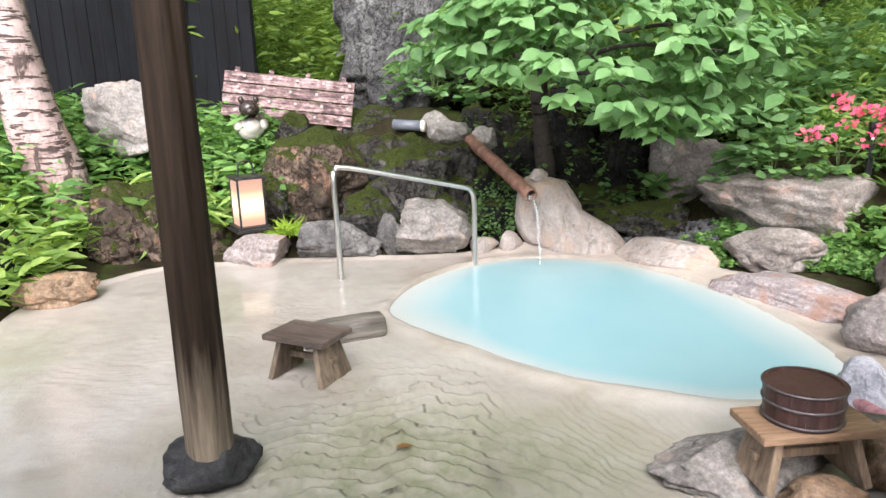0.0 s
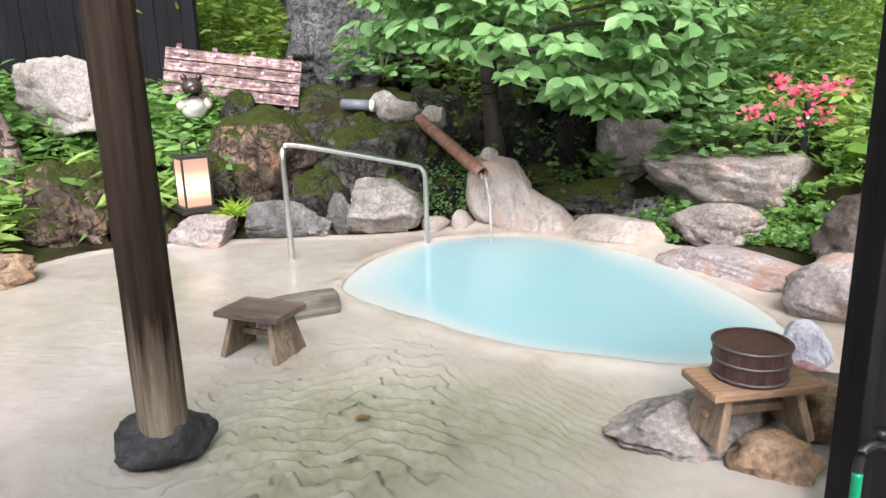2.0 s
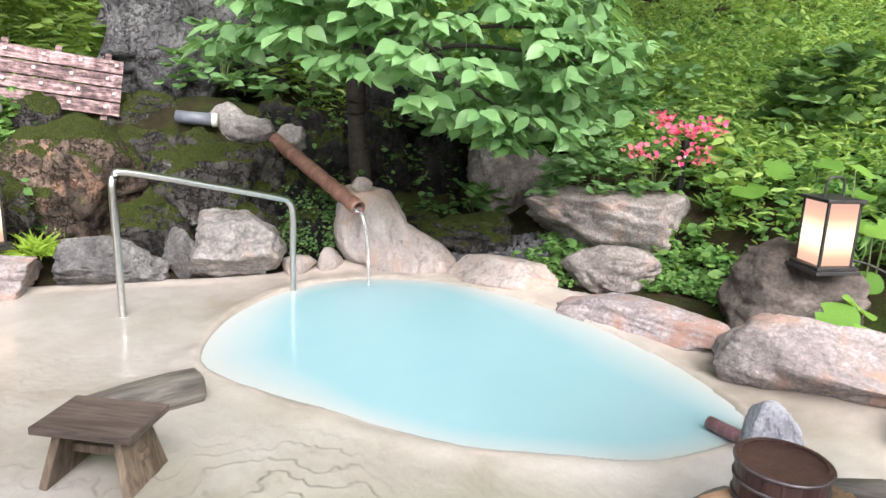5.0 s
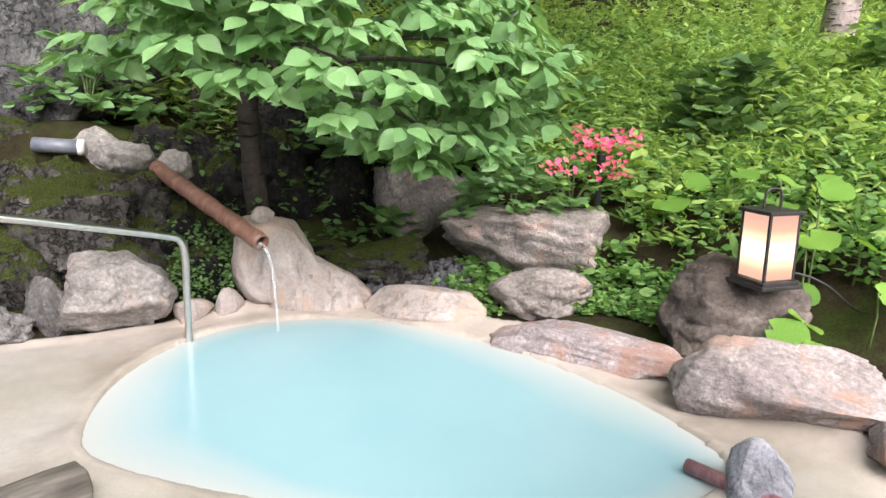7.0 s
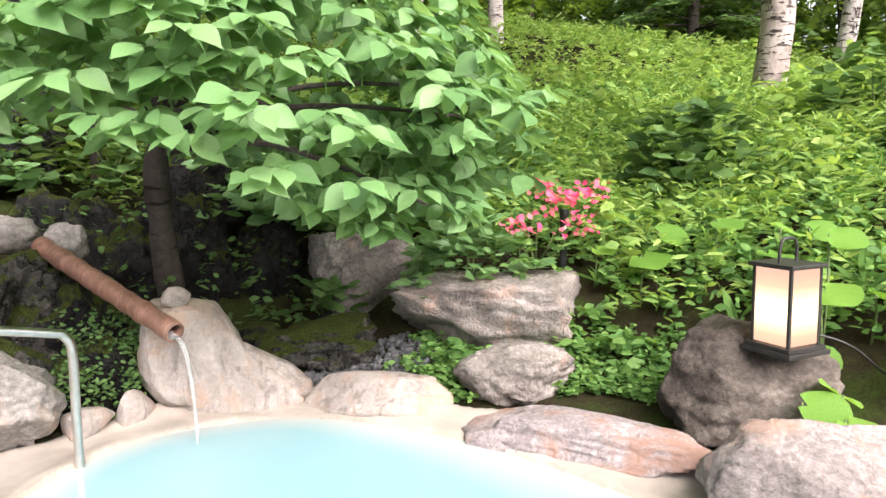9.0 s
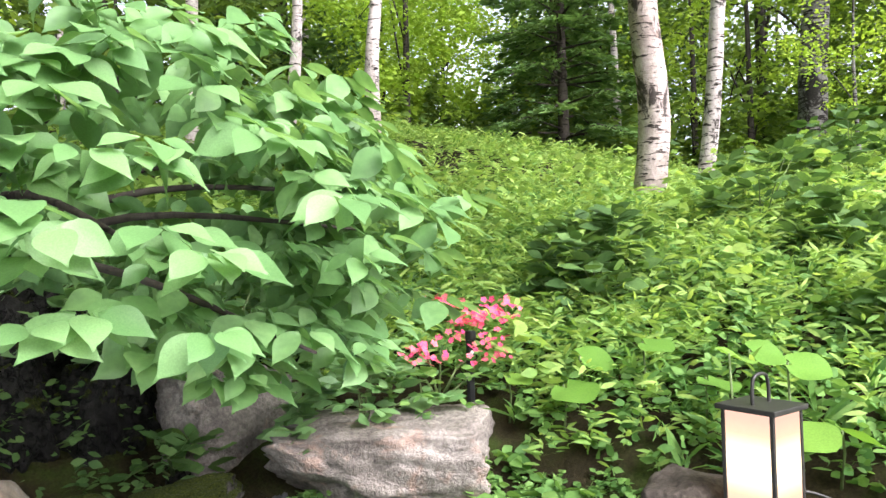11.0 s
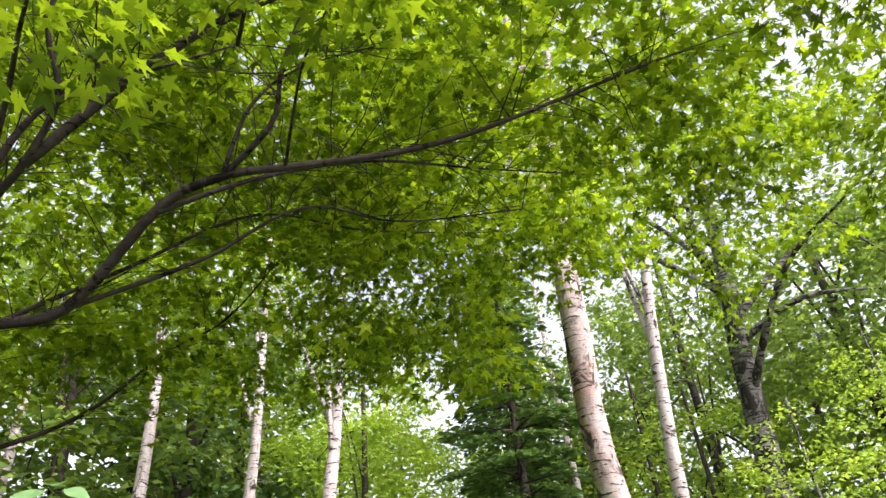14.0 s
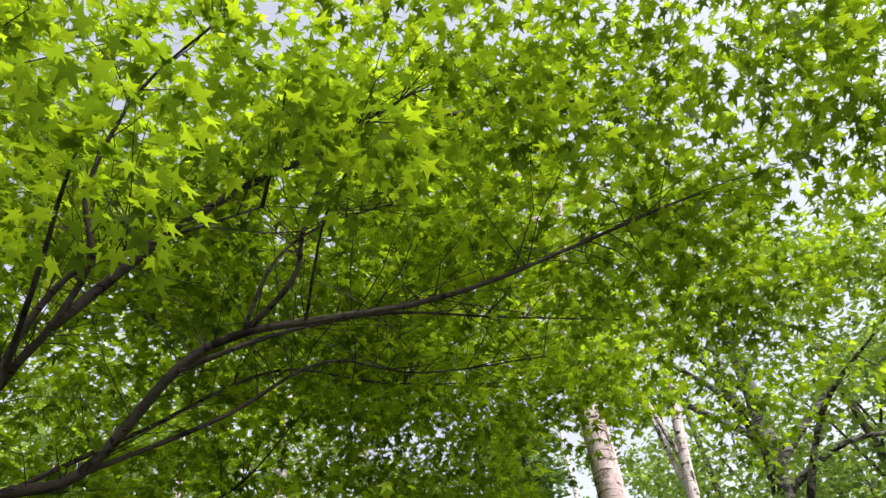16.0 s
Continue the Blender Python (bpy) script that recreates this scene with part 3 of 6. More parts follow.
# unseen roof, sized to set how much sun reaches the deck
roof = part("roof", box_bm((4.7, 3.4, 0.1), (-1.75, -1.7, 2.47), 0.01, Matrix.Rotation(radians(3.6), 3, "X")), M_BLACKWOOD)
tagged(roof, "dark wooden eaves above the bathing deck", "roof", kind="structure")
beam = part("roof_beam", box_bm((2.9, 0.16, 0.2), (-2.1, 2.42, 2.58), 0.01), M_BLACKWOOD)
tagged(beam, "dark wooden beam carried by the round post", "beam", kind="structure")
wall = part("wall_south", box_bm((7.4, 0.15, 2.9), (-0.3, -3.1, 0.88), 0.0), M_PLASTER)
tagged(wall, "plain plaster wall behind the bathing deck", "wall", kind="structure")

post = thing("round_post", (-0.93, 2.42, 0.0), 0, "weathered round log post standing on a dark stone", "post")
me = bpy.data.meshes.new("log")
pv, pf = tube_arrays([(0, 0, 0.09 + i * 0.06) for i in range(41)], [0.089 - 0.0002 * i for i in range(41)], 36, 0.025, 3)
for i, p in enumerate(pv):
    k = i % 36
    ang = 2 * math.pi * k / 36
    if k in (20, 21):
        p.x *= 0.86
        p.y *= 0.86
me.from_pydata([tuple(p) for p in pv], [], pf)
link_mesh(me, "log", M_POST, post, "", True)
M_BASE = rock_mat("dark_base_stone", (0.02, 0.02, 0.021), (0.05, 0.05, 0.05), (0.09, 0.09, 0.088), 0.0, rough=0.5)
rock("base_stone", (0.0, 0.02, -0.06), (0.36, 0.3, 0.2), 5, M_BASE, 10, cuts=3, rough=0.6, label="dark grey foundation stone", category="", parent=post)

door = thing("door_post", (1.255, 1.72, -0.05), 0, "black stained square post at the end of a board wall", "post")
part("upright", box_bm((0.12, 0.12, 2.72), (0.07, 0.05, 1.36), 0.006), M_BLACKWOOD, door)
part("stop_strip", box_bm((0.03, 0.06, 2.6), (0.145, 0.0, 1.3), 0.004), M_BLACKWOOD, door)
bw = thing("board_wall", (1.435, 1.8, -0.05), 0, "black stained vertical board wall", "wall", kind="structure")
for i in range(2):
    part("board", box_bm((0.17, 0.03, 2.1), (0.085 + i * 0.175, 0.03 + 0.004 * (i % 2), 1.05), 0.004), M_BLACKWOOD, bw)

# faucet and green hose
M_BRASS = plain_mat("blackened_metal", (0.015, 0.015, 0.015), (0.04, 0.038, 0.036), 0.4, 0.6)
M_HOSE = plain_mat("green_rubber", (0.0, 0.16, 0.07), (0.0, 0.22, 0.1), 0.35, scale=8)
fa = thing("garden_tap", (1.2, 1.6, 0.3), 0, "blackened metal tap on the black post", "tap")
tube("spout", smooth_path([(0.1, 0.06, 0.0), (0.06, 0.02, 0.035), (0.0, 0.0, 0.03), (-0.02, -0.01, -0.04)]), 0.013, M_BRASS, fa, 12)
tube("handle", [(0.06, 0.02, 0.05), (0.06, 0.02, 0.075)], 0.018, M_BRASS, fa, 10)
ho = thing("garden_hose", (1.2, 1.6, 0.3), 0, "green rubber hose hanging from the tap", "hose")
tube("hose", smooth_path([(-0.02, -0.015, -0.03), (-0.03, -0.03, -0.16), (-0.02, -0.02, -0.3), (0.05, -0.03, -0.325), (0.12, -0.05, -0.2), (0.1, -0.06, 0.0), (0.16, -0.04, 0.06), (0.26, 0.02, 0.03)]), 0.014, M_HOSE, ho, 12)

# ---------- rocks round the bath ----------
G = "rocks round the bath"
ROCKS = [
    # name, x, y, z, w, d, h, seed, material, yaw, cuts, top, label
    ("lantern_rock", -1.66, 5.92, -0.05, 0.62, 0.5, 0.3, 11, M_PINK, 0, 9, 0.1, "flat grey and rusty rock under the lantern"),
    ("flat_rock", -0.96, 6.0, -0.05, 0.86, 0.5, 0.38, 12, M_GRANITE, 8, 11, 0.25, "low dark grey angular rock behind the handrail"),
    ("round_rock", -0.13, 6.02, -0.05, 0.68, 0.55, 0.54, 13, M_WHITE, 0, 6, -0.15, "pale rounded granite rock beside the handrail"),
    ("wedge_rock", -0.5, 6.02, -0.05, 0.3, 0.4, 0.42, 14, M_GRANITE, 25, 8, 0.4, "narrow dark wedge rock between two larger rocks"),
    ("mossy_boulder", -1.13, 6.72, 0.0, 1.12, 0.85, 1.12, 15, M_MOSSRUST, 15, 9, -0.12, "rust-brown boulder with thick moss on top"),
    ("mossy_rock", -1.56, 7.2, 0.75, 0.4, 0.4, 0.5, 16, M_MOSSY, 0, 5, 0.1, "small dark rock covered in moss"),
    ("mossy_boulder", -0.4, 6.78, 0.0, 0.95, 0.75, 0.92, 17, M_MOSSY, -10, 12, -0.1, "dark grey boulder with a mossy top"),
    ("mossy_boulder", 0.08, 6.8, 0.1, 0.7, 0.6, 0.82, 18, M_MOSSY, 30, 13, -0.1, "dark cracked rock under the bamboo pipe"),
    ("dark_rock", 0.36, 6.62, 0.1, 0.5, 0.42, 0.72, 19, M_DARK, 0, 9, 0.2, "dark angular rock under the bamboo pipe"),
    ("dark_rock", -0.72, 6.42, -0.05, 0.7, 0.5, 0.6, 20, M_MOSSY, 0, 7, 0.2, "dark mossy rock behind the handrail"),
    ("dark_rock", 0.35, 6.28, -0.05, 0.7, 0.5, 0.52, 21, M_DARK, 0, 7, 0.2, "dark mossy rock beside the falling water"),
    ("pipe_stone", 0.05, 6.78, 0.88, 0.5, 0.34, 0.24, 22, M_WHITE, 12, 8, 0.25, "pale stone beside the head of the pipe"),
    ("pipe_stone", 0.38, 6.78, 0.82, 0.27, 0.26, 0.24, 23, M_WHITE, 0, 7, 0.15, "grey stone holding down the bamboo pipe"),
    ("cliff_boulder", -0.35, 8.8, 0.9, 2.6, 1.4, 3.4, 24, M_BIG, 10, 10, 0.35, "huge grey granite boulder standing above the spring"),
    ("mossy_rock", -0.75, 7.7, 0.95, 0.6, 0.5, 0.32, 25, M_MOSSY, 0, 6, 0.1, "low mossy rock at the foot of the huge boulder"),
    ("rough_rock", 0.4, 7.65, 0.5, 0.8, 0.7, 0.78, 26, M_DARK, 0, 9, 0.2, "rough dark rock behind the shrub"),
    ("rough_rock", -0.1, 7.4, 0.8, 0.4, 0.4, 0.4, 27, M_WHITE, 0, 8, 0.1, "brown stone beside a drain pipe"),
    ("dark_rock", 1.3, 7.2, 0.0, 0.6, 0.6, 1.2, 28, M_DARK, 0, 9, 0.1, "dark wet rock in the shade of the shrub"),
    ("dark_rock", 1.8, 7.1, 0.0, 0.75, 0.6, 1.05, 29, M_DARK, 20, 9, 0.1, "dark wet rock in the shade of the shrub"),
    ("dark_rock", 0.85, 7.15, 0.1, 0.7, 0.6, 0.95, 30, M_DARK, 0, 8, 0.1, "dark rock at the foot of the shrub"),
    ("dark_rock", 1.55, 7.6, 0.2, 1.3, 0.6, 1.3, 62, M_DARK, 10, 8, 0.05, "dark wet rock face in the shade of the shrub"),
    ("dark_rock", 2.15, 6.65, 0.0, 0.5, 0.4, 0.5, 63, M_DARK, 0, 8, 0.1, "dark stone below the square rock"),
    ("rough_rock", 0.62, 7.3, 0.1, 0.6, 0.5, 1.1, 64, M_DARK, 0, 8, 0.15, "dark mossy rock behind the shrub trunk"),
    ("dark_rock", -0.1, 6.42, -0.05, 0.8, 0.4, 0.55, 65, M_MOSSY, 0, 7, 0.15, "dark mossy rock behind the pale rounded rock"),
    ("dark_rock", -1.75, 6.6, 0.0, 0.7, 0.5, 0.7, 66, M_MOSSY, 0, 6, 0.1, "dark mossy rock behind the lantern"),
    ("mossy_rock", -0.8, 7.15, 0.45, 0.75, 0.55, 0.55, 67, M_MOSSY, 20, 8, -0.1, "dark mossy rock below the plank screen"),
    ("mossy_rock", -0.25, 7.2, 0.5, 0.6, 0.45, 0.5, 68, M_MOSSY, -20, 8, -0.1, "dark mossy rock beside the drain pipe"),
    ("mossy_rock", -1.0, 7.6, 0.7, 0.7, 0.5, 0.55, 69, M_MOSSY, 0, 7, 0.0, "mossy rock behind the plank screen"),
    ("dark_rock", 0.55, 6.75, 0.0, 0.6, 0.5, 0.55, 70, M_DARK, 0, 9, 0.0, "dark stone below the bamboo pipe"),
    ("square_rock", 2.42, 6.7, 0.2, 0.95, 0.6, 0.7, 31, M_BANK, 0, 6, 0.05, "square brown rock in the bank"),
    ("fall_rock", 1.04, 6.04, -0.05, 0.84, 0.6, 0.7, 32, M_PALE, -12, 2, 0.48, "limed pale rock that the bamboo pipe pours beside"),
    ("spreading_rock", 1.22, 5.9, -0.05, 1.02, 0.56, 0.47, 33, M_PALE, -22, 2, 0.55, "limed pale rock spreading down to the pool"),
    ("pipe_chock", 0.8, 6.0, 0.6, 0.17, 0.14, 0.12, 34, M_PALE, 0, 6, 0.1, "small pale stone lying beside the pipe"),
    ("limed_stone", 0.32, 5.95, -0.05, 0.3, 0.22, 0.2, 35, M_PALE, 0, 6, 0.2, "small limed stone at the pool edge"),
    ("limed_stone", 0.55, 5.98, -0.05, 0.26, 0.2, 0.24, 36, M_PALE, 30, 6, 0.3, "small limed stone at the pool edge"),
    ("mossy_slab", 1.78, 6.15, 0.0, 1.05, 0.6, 0.4, 37, M_MOSSY, -5, 6, 0.15, "long dark slab with moss beside the pebbles"),
    ("rim_slab", 1.74, 5.4, -0.06, 0.98, 0.5, 0.25, 38, M_PALE, -38, 6, 0.25, "pale smooth rim slab at the pool edge"),
    ("rim_slab", 2.24, 4.25, -0.06, 1.5, 0.52, 0.22, 39, M_RED, -64, 7, 0.3, "flat red-brown rim slab with white lime streaks"),
    ("rim_boulder", 2.5, 3.22, -0.08, 1.2, 0.66, 0.44, 40, M_PINK, -60, 7, 0.25, "pink and grey veined boulder on the pool rim"),
    ("rim_boulder", 2.6, 2.6, -0.08, 0.7, 0.6, 0.3, 41, M_RED, -80, 7, 0.2, "reddish rim boulder beside the board wall"),
    ("bank_rock", 2.93, 5.72, 0.05, 1.2, 0.72, 0.6, 42, M_BANK, -48, 1, -0.12, "pale jagged rock with a dark undercut face"),
    ("bank_rock", 2.38, 4.98, -0.02, 0.75, 0.52, 0.38, 43, M_BANK, -25, 5, 0.1, "rounded pinkish grey rock among low plants"),
    ("lantern_boulder", 2.98, 3.98, 0.02, 0.82, 0.95, 0.58, 44, M_BROWN, -38, 7, 0.1, "large brown boulder under the garden lantern"),
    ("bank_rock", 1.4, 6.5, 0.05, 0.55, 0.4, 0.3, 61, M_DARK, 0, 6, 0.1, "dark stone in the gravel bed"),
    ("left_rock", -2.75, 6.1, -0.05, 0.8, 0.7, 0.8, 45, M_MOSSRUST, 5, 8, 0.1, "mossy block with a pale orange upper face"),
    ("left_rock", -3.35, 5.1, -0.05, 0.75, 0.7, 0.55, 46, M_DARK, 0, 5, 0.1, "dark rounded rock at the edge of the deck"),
    ("left_rock", -2.85, 4.85, -0.06, 0.72, 0.5, 0.26, 47, M_ORANGE, 20, 8, 0.3, "flat pale pink rock at the edge of the deck"),
    ("left_rock", -2.2, 6.15, -0.05, 0.55, 0.5, 0.42, 48, M_MOSSRUST, 0, 7, 0.1, "orange-brown rock beside the lantern rock"),
    ("left_rock", -3.05, 6.95, 0.85, 1.0, 0.6, 0.75, 49, M_WHITE, 0, 6, 0.15, "grey boulder among the bamboo grass"),
    ("left_rock", -3.9, 4.4, -0.05, 0.8, 0.8, 0.45, 50, M_DARK, 0, 6, 0.1, "dark rock at the edge of the deck"),
    ("stool_rock", 1.1, 2.42, -0.1, 0.95, 0.6, 0.22, 51, M_WHITE, 12, 8, 0.35, "flat grey rock under the bucket stool"),
    ("stool_rock", 1.25, 2.1, -0.08, 0.34, 0.3, 0.17, 52, M_ORANGE, 10, 8, 0.15, "rusty brown block under the bucket stool"),
    ("stool_rock", 1.58, 2.3, -0.08, 0.34, 0.3, 0.26, 53, M_ORANGE, 30, 6, 0.15, "orange stone beside the bucket stool"),
    ("blue_rock", 1.79, 2.84, -0.06, 0.31, 0.28, 0.28, 54, M_BLUE, 20, 6, 0.15, "blue-white marbled rock on the pool edge"),
    ("stool_rock", 1.85, 2.35, -0.06, 0.34, 0.3, 0.2, 55, M_GRANITE, 0, 7, 0.2, "grey stone beside the board wall"),
]
# stones that lean, and stones with flat sides and square edges
LEAN = {24: (0.12, 0.0), 32: (-0.3, 0.0), 33: (-0.3, 0.1), 42: (-0.1, -0.28), 15: (-0.05, 0.05)}
BLOCK = {32: 0.35, 33: 0.3, 49: 0.7, 12: 0.55, 13: 0.5, 15: 0.5, 17: 0.6, 18: 0.6, 31: 0.7, 42: 0.9, 44: 0.5, 45: 0.7, 11: 0.6, 24: 0.4, 48: 0.6, 28: 0.6, 29: 0.6, 62: 0.6, 38: 0.5, 39: 0.5, 40: 0.4}
for n, x, y, z, w, d, h, seed, mat, yaw, cuts, top, label in ROCKS:
    uneven = 0.4 if mat is M_PALE else 0.6 if mat in (M_RED, M_PINK, M_BROWN) else 1.5 if mat in (M_MOSSY, M_MOSSRUST, M_DARK, M_BIG) else 1.0
    rock(n, (x, y, z), (w, d, h), seed, mat, yaw, cuts=cuts, rough=uneven, top=top, label=label, group=G, sub=5 if w > 0.55 else 4,
         lean=LEAN.get(seed, (0, 0)), block=BLOCK.get(seed, 0.0))

# gravel beside the falling water
gv, gf, base = [], [], 0
pts = rng.uniform((1.3, 5.6), (2.35, 6.1), (700, 2))
gh = ground_height(pts[:, 0], pts[:, 1])
bm = bmesh.new()
bmesh.ops.create_icosphere(bm, subdivisions=1, radius=1)
tv = np.array([v.co[:] for v in bm.verts])
tf = np.array([[v.index for v in f.verts] for f in bm.faces])
bm.free()
for (x, y), z in zip(pts, gh):
    s = rng.uniform(0.012, 0.03)
    gv.append(tv * s * rng.uniform(0.6, 1.3, 3) * (1 + 0.2 * rng.standard_normal((len(tv), 1))) + (x, y, z + s * 0.3))
    gf.append(tf + base)
    base += len(tv)
M_GRAVEL = rock_mat("grey_gravel", (0.05, 0.05, 0.055), (0.12, 0.12, 0.125), (0.24, 0.23, 0.23), 0.0, scale=4)
tagged(link_mesh(mesh_np("gravel", np.concatenate(gv), np.concatenate(gf)), "gravel", M_GRAVEL), "small grey pebbles in a bed behind the rim", "gravel", kind="stuff")

# ---------- handrail ----------
M_STEEL = plain_mat("brushed_steel", (0.5, 0.49, 0.46), (0.62, 0.61, 0.58), 0.28, 1.0, 30)
rail = thing("handrail", (0, 0, 0), 0, "bent stainless steel handrail leading into the pool", "handrail")
tube("bar", smooth_path([(-0.83, 5.2, -0.03), (-0.835, 5.19, 0.4), (-0.84, 5.185, 0.74), (-0.83, 5.2, 0.835), (-0.76, 5.22, 0.865), (-0.3, 5.36, 0.76), (0.12, 5.49, 0.655),
                         (0.195, 5.515, 0.62), (0.22, 5.525, 0.53), (0.218, 5.53, 0.25), (0.217, 5.53, -0.15)], 8), 0.021, M_STEEL, rail, 16)

# ---------- bamboo spout ----------
M_BAMBOO = wood_mat("brown_bamboo", (0.13, 0.065, 0.045), (0.27, 0.15, 0.11), (1, 1, 6), 0.4, 8.0)
M_INSIDE = plain_mat("limed_inside", (0.5, 0.47, 0.42), (0.7, 0.67, 0.6), 0.6)
p0, p1 = Vector((0.24, 6.72, 0.93)), Vector((0.69, 5.6, 0.55))
sp = thing("bamboo_spout", (0, 0, 0), 0, "brown bamboo pipe pouring hot spring water", "pipe")
n = 48
bmv, bmf = tube_arrays([p0.lerp(p1, i / n) for i in range(n + 1)], [0.056 + (0.006 if i in (9, 10, 23, 24, 37, 38) else 0) + 0.003 * math.sin(i) for i in range(n + 1)], 20, 0.03)
iv, iff = tube_arrays([p0.lerp(p1, 0.7 + 0.3 * i / 6) for i in range(7)], [0.043] * 7, 20)
me = bpy.data.meshes.new("pipe")
k = len(bmv)
rim = [((n) * 20 + j, (n) * 20 + (j + 1) % 20, k + 6 * 20 + (j + 1) % 20, k + 6 * 20 + j) for j in range(20)]
me.from_pydata([tuple(p) for p in bmv + iv], [], bmf + [tuple(x + k for x in f[::-1]) for f in iff] + rim)
link_mesh(me, "pipe", M_BAMBOO, sp)
M = Mat("falling_water")
gl = M.node("ShaderNodeBsdfGlass", Roughness=0.08, IOR=1.33, Color=(0.95, 0.97, 0.97, 1))
tp = M.node("ShaderNodeBsdfDiffuse", Color=(0.85, 0.87, 0.87, 1))
mx = M.node("ShaderNodeMixShader", Fac=0.14)
M.link(gl.outputs[0], mx.inputs[1]); M.link(tp.outputs[0], mx.inputs[2]); M.link(mx.outputs[0], M.out.inputs["Surface"])
flow = [(0.675, 5.63, 0.53), (0.695, 5.58, 0.525), (0.71, 5.545, 0.49), (0.725, 5.52, 0.4), (0.735, 5.5, 0.25), (0.74, 5.49, 0.1), (0.74, 5.49, -0.02)]
tagged(tube("falling_water", smooth_path(flow, 5), [0.026, 0.024, 0.02, 0.016, 0.013, 0.012, 0.011, 0.013, 0.013, 0.012, 0.012, 0.012, 0.011, 0.011, 0.011, 0.01, 0.01, 0.01, 0.009, 0.009, 0.009, 0.009, 0.009, 0.009, 0.009, 0.009, 0.009, 0.009, 0.009, 0.009, 0.016], M.m, None, 12, rough=0.25),
       "thin stream of water falling from the pipe", "water")

# drain pipe
M_PVC = plain_mat("grey_plastic", (0.09, 0.1, 0.115), (0.14, 0.15, 0.17), 0.4)
dr = thing("drain_pipe", (0, 0, 0), 0, "short grey plastic drain pipe lying among rocks", "pipe")
tube("pipe", [(-0.52, 7.3, 1.07), (-0.22, 7.2, 1.05)], 0.055, M_PVC, dr, 18)
tube("collar", [(-0.23, 7.2, 1.05), (-0.19, 7.19, 1.05)], 0.06, M_INSIDE, dr, 18, "white collar")

# ---------- stools, bucket, log ----------
M_OLDWOOD = wood_mat("wet_grey_wood", (0.045, 0.033, 0.027), (0.16, 0.125, 0.105), (8, 1, 1), 0.5, 7.0, bump=0.5)
M_LEGWOOD = wood_mat("wet_grey_leg", (0.06, 0.044, 0.03), (0.25, 0.195, 0.14), (1, 1, 7), 0.55, 7.0, bump=0.5)
M_NEWWOOD = wood_mat("honey_wood", (0.2, 0.125, 0.075), (0.36, 0.24, 0.155), (8, 1, 1), 0.5, 7.0)
M_NEWLEG = wood_mat("honey_leg", (0.16, 0.115, 0.08), (0.32, 0.24, 0.165), (1, 1, 7), 0.55, 7.0)


def stool(loc, rz, top_mat, leg_mat, label, L=0.4, W=0.24, H=0.245):
    st = thing("bath_stool", loc, rz, label, "stool", "wooden bath stools")
    part("seat", box_bm((L, W, 0.03), (0, 0, H - 0.015), 0.006), top_mat, st)
    for s in (-1, 1):
        bm = box_bm((0.032, W * 0.86, H - 0.03), (0, 0, 0), 0.006)
        for v in bm.verts:
            if v.co.z < 0:
                v.co.y *= 1.12
                if abs(v.co.y) < 0.03:
                    v.co.z += 0.03
            else:
                v.co.y *= 0.8
        bmesh.ops.transform(bm, matrix=pose(s * L * 0.36, 0, (H - 0.03) / 2, 0, -s * 13, 0), verts=bm.verts)
        leg = part("leg", bm, leg_mat, st)
        part("peg", box_bm((0.02, 0.05, 0.026), (s * (L * 0.36 + 0.022), 0, (H - 0.03) * 0.52), 0.005), leg_mat, leg)
    part("stretcher", box_bm((L * 0.72, 0.022, 0.034), (0, 0, (H - 0.03) * 0.52), 0.004), leg_mat, st)
    return st


stool((-0.745, 3.43, -0.035), -27, M_OLDWOOD, M_LEGWOOD, "weathered grey wooden bath stool on the wet deck", 0.38, 0.27, 0.25)
stool((1.23, 2.24, 0.03), 5, M_NEWWOOD, M_NEWLEG, "honey-brown wooden bath stool standing on rocks", 0.43, 0.24, 0.225)

M_BUCKET = wood_mat("dark_red_lacquer", (0.034, 0.018, 0.016), (0.085, 0.044, 0.038), (1, 1, 9), 0.4, 10.0)
M_HOOP = plain_mat("dull_hoop", (0.07, 0.06, 0.06), (0.15, 0.13, 0.13), 0.5, 0.6)
bk = thing("wash_bucket", (1.222, 2.25, 0.256), 0, "dark red wooden wash bucket turned upside down on the stool", "bucket")
for i in range(16):
    a0, a1 = 2 * math.pi * i / 16 + 0.004, 2 * math.pi * (i + 1) / 16 - 0.004
    bm = bmesh.new()
    vs = []
    for z, r in ((0.0, 0.128), (0.135, 0.134)):
        for r2 in (r, r - 0.014):
            for q in (a0, (a0 + a1) / 2, a1):
                vs.append(bm.verts.new((math.cos(q) * r2, math.sin(q) * r2, z)))
    for f in ((0, 1, 7, 6), (1, 2, 8, 7), (3, 9, 10, 4), (4, 10, 11, 5), (0, 3, 4, 1), (1, 4, 5, 2), (6, 7, 10, 9), (7, 8, 11, 10), (0, 6, 9, 3), (2, 5, 11, 8)):
        bm.faces.new([vs[j] for j in f])
    part("stave", bm, M_BUCKET, bk)
bm = bmesh.new()
bmesh.ops.create_cone(bm, cap_ends=True, segments=40, radius1=0.12, radius2=0.12, depth=0.014, matrix=Matrix.Translation((0, 0, 0.121)))
part("bottom_board", bm, M_BUCKET, bk)
for z, r in ((0.012, 0.13), (0.072, 0.132), (0.128, 0.135)):
    ring = [(math.cos(q) * r, math.sin(q) * r, z) for q in np.linspace(0, 2 * math.pi, 49)]
    tube("hoop", ring, 0.0055, M_HOOP, bk, 8, caps=False)

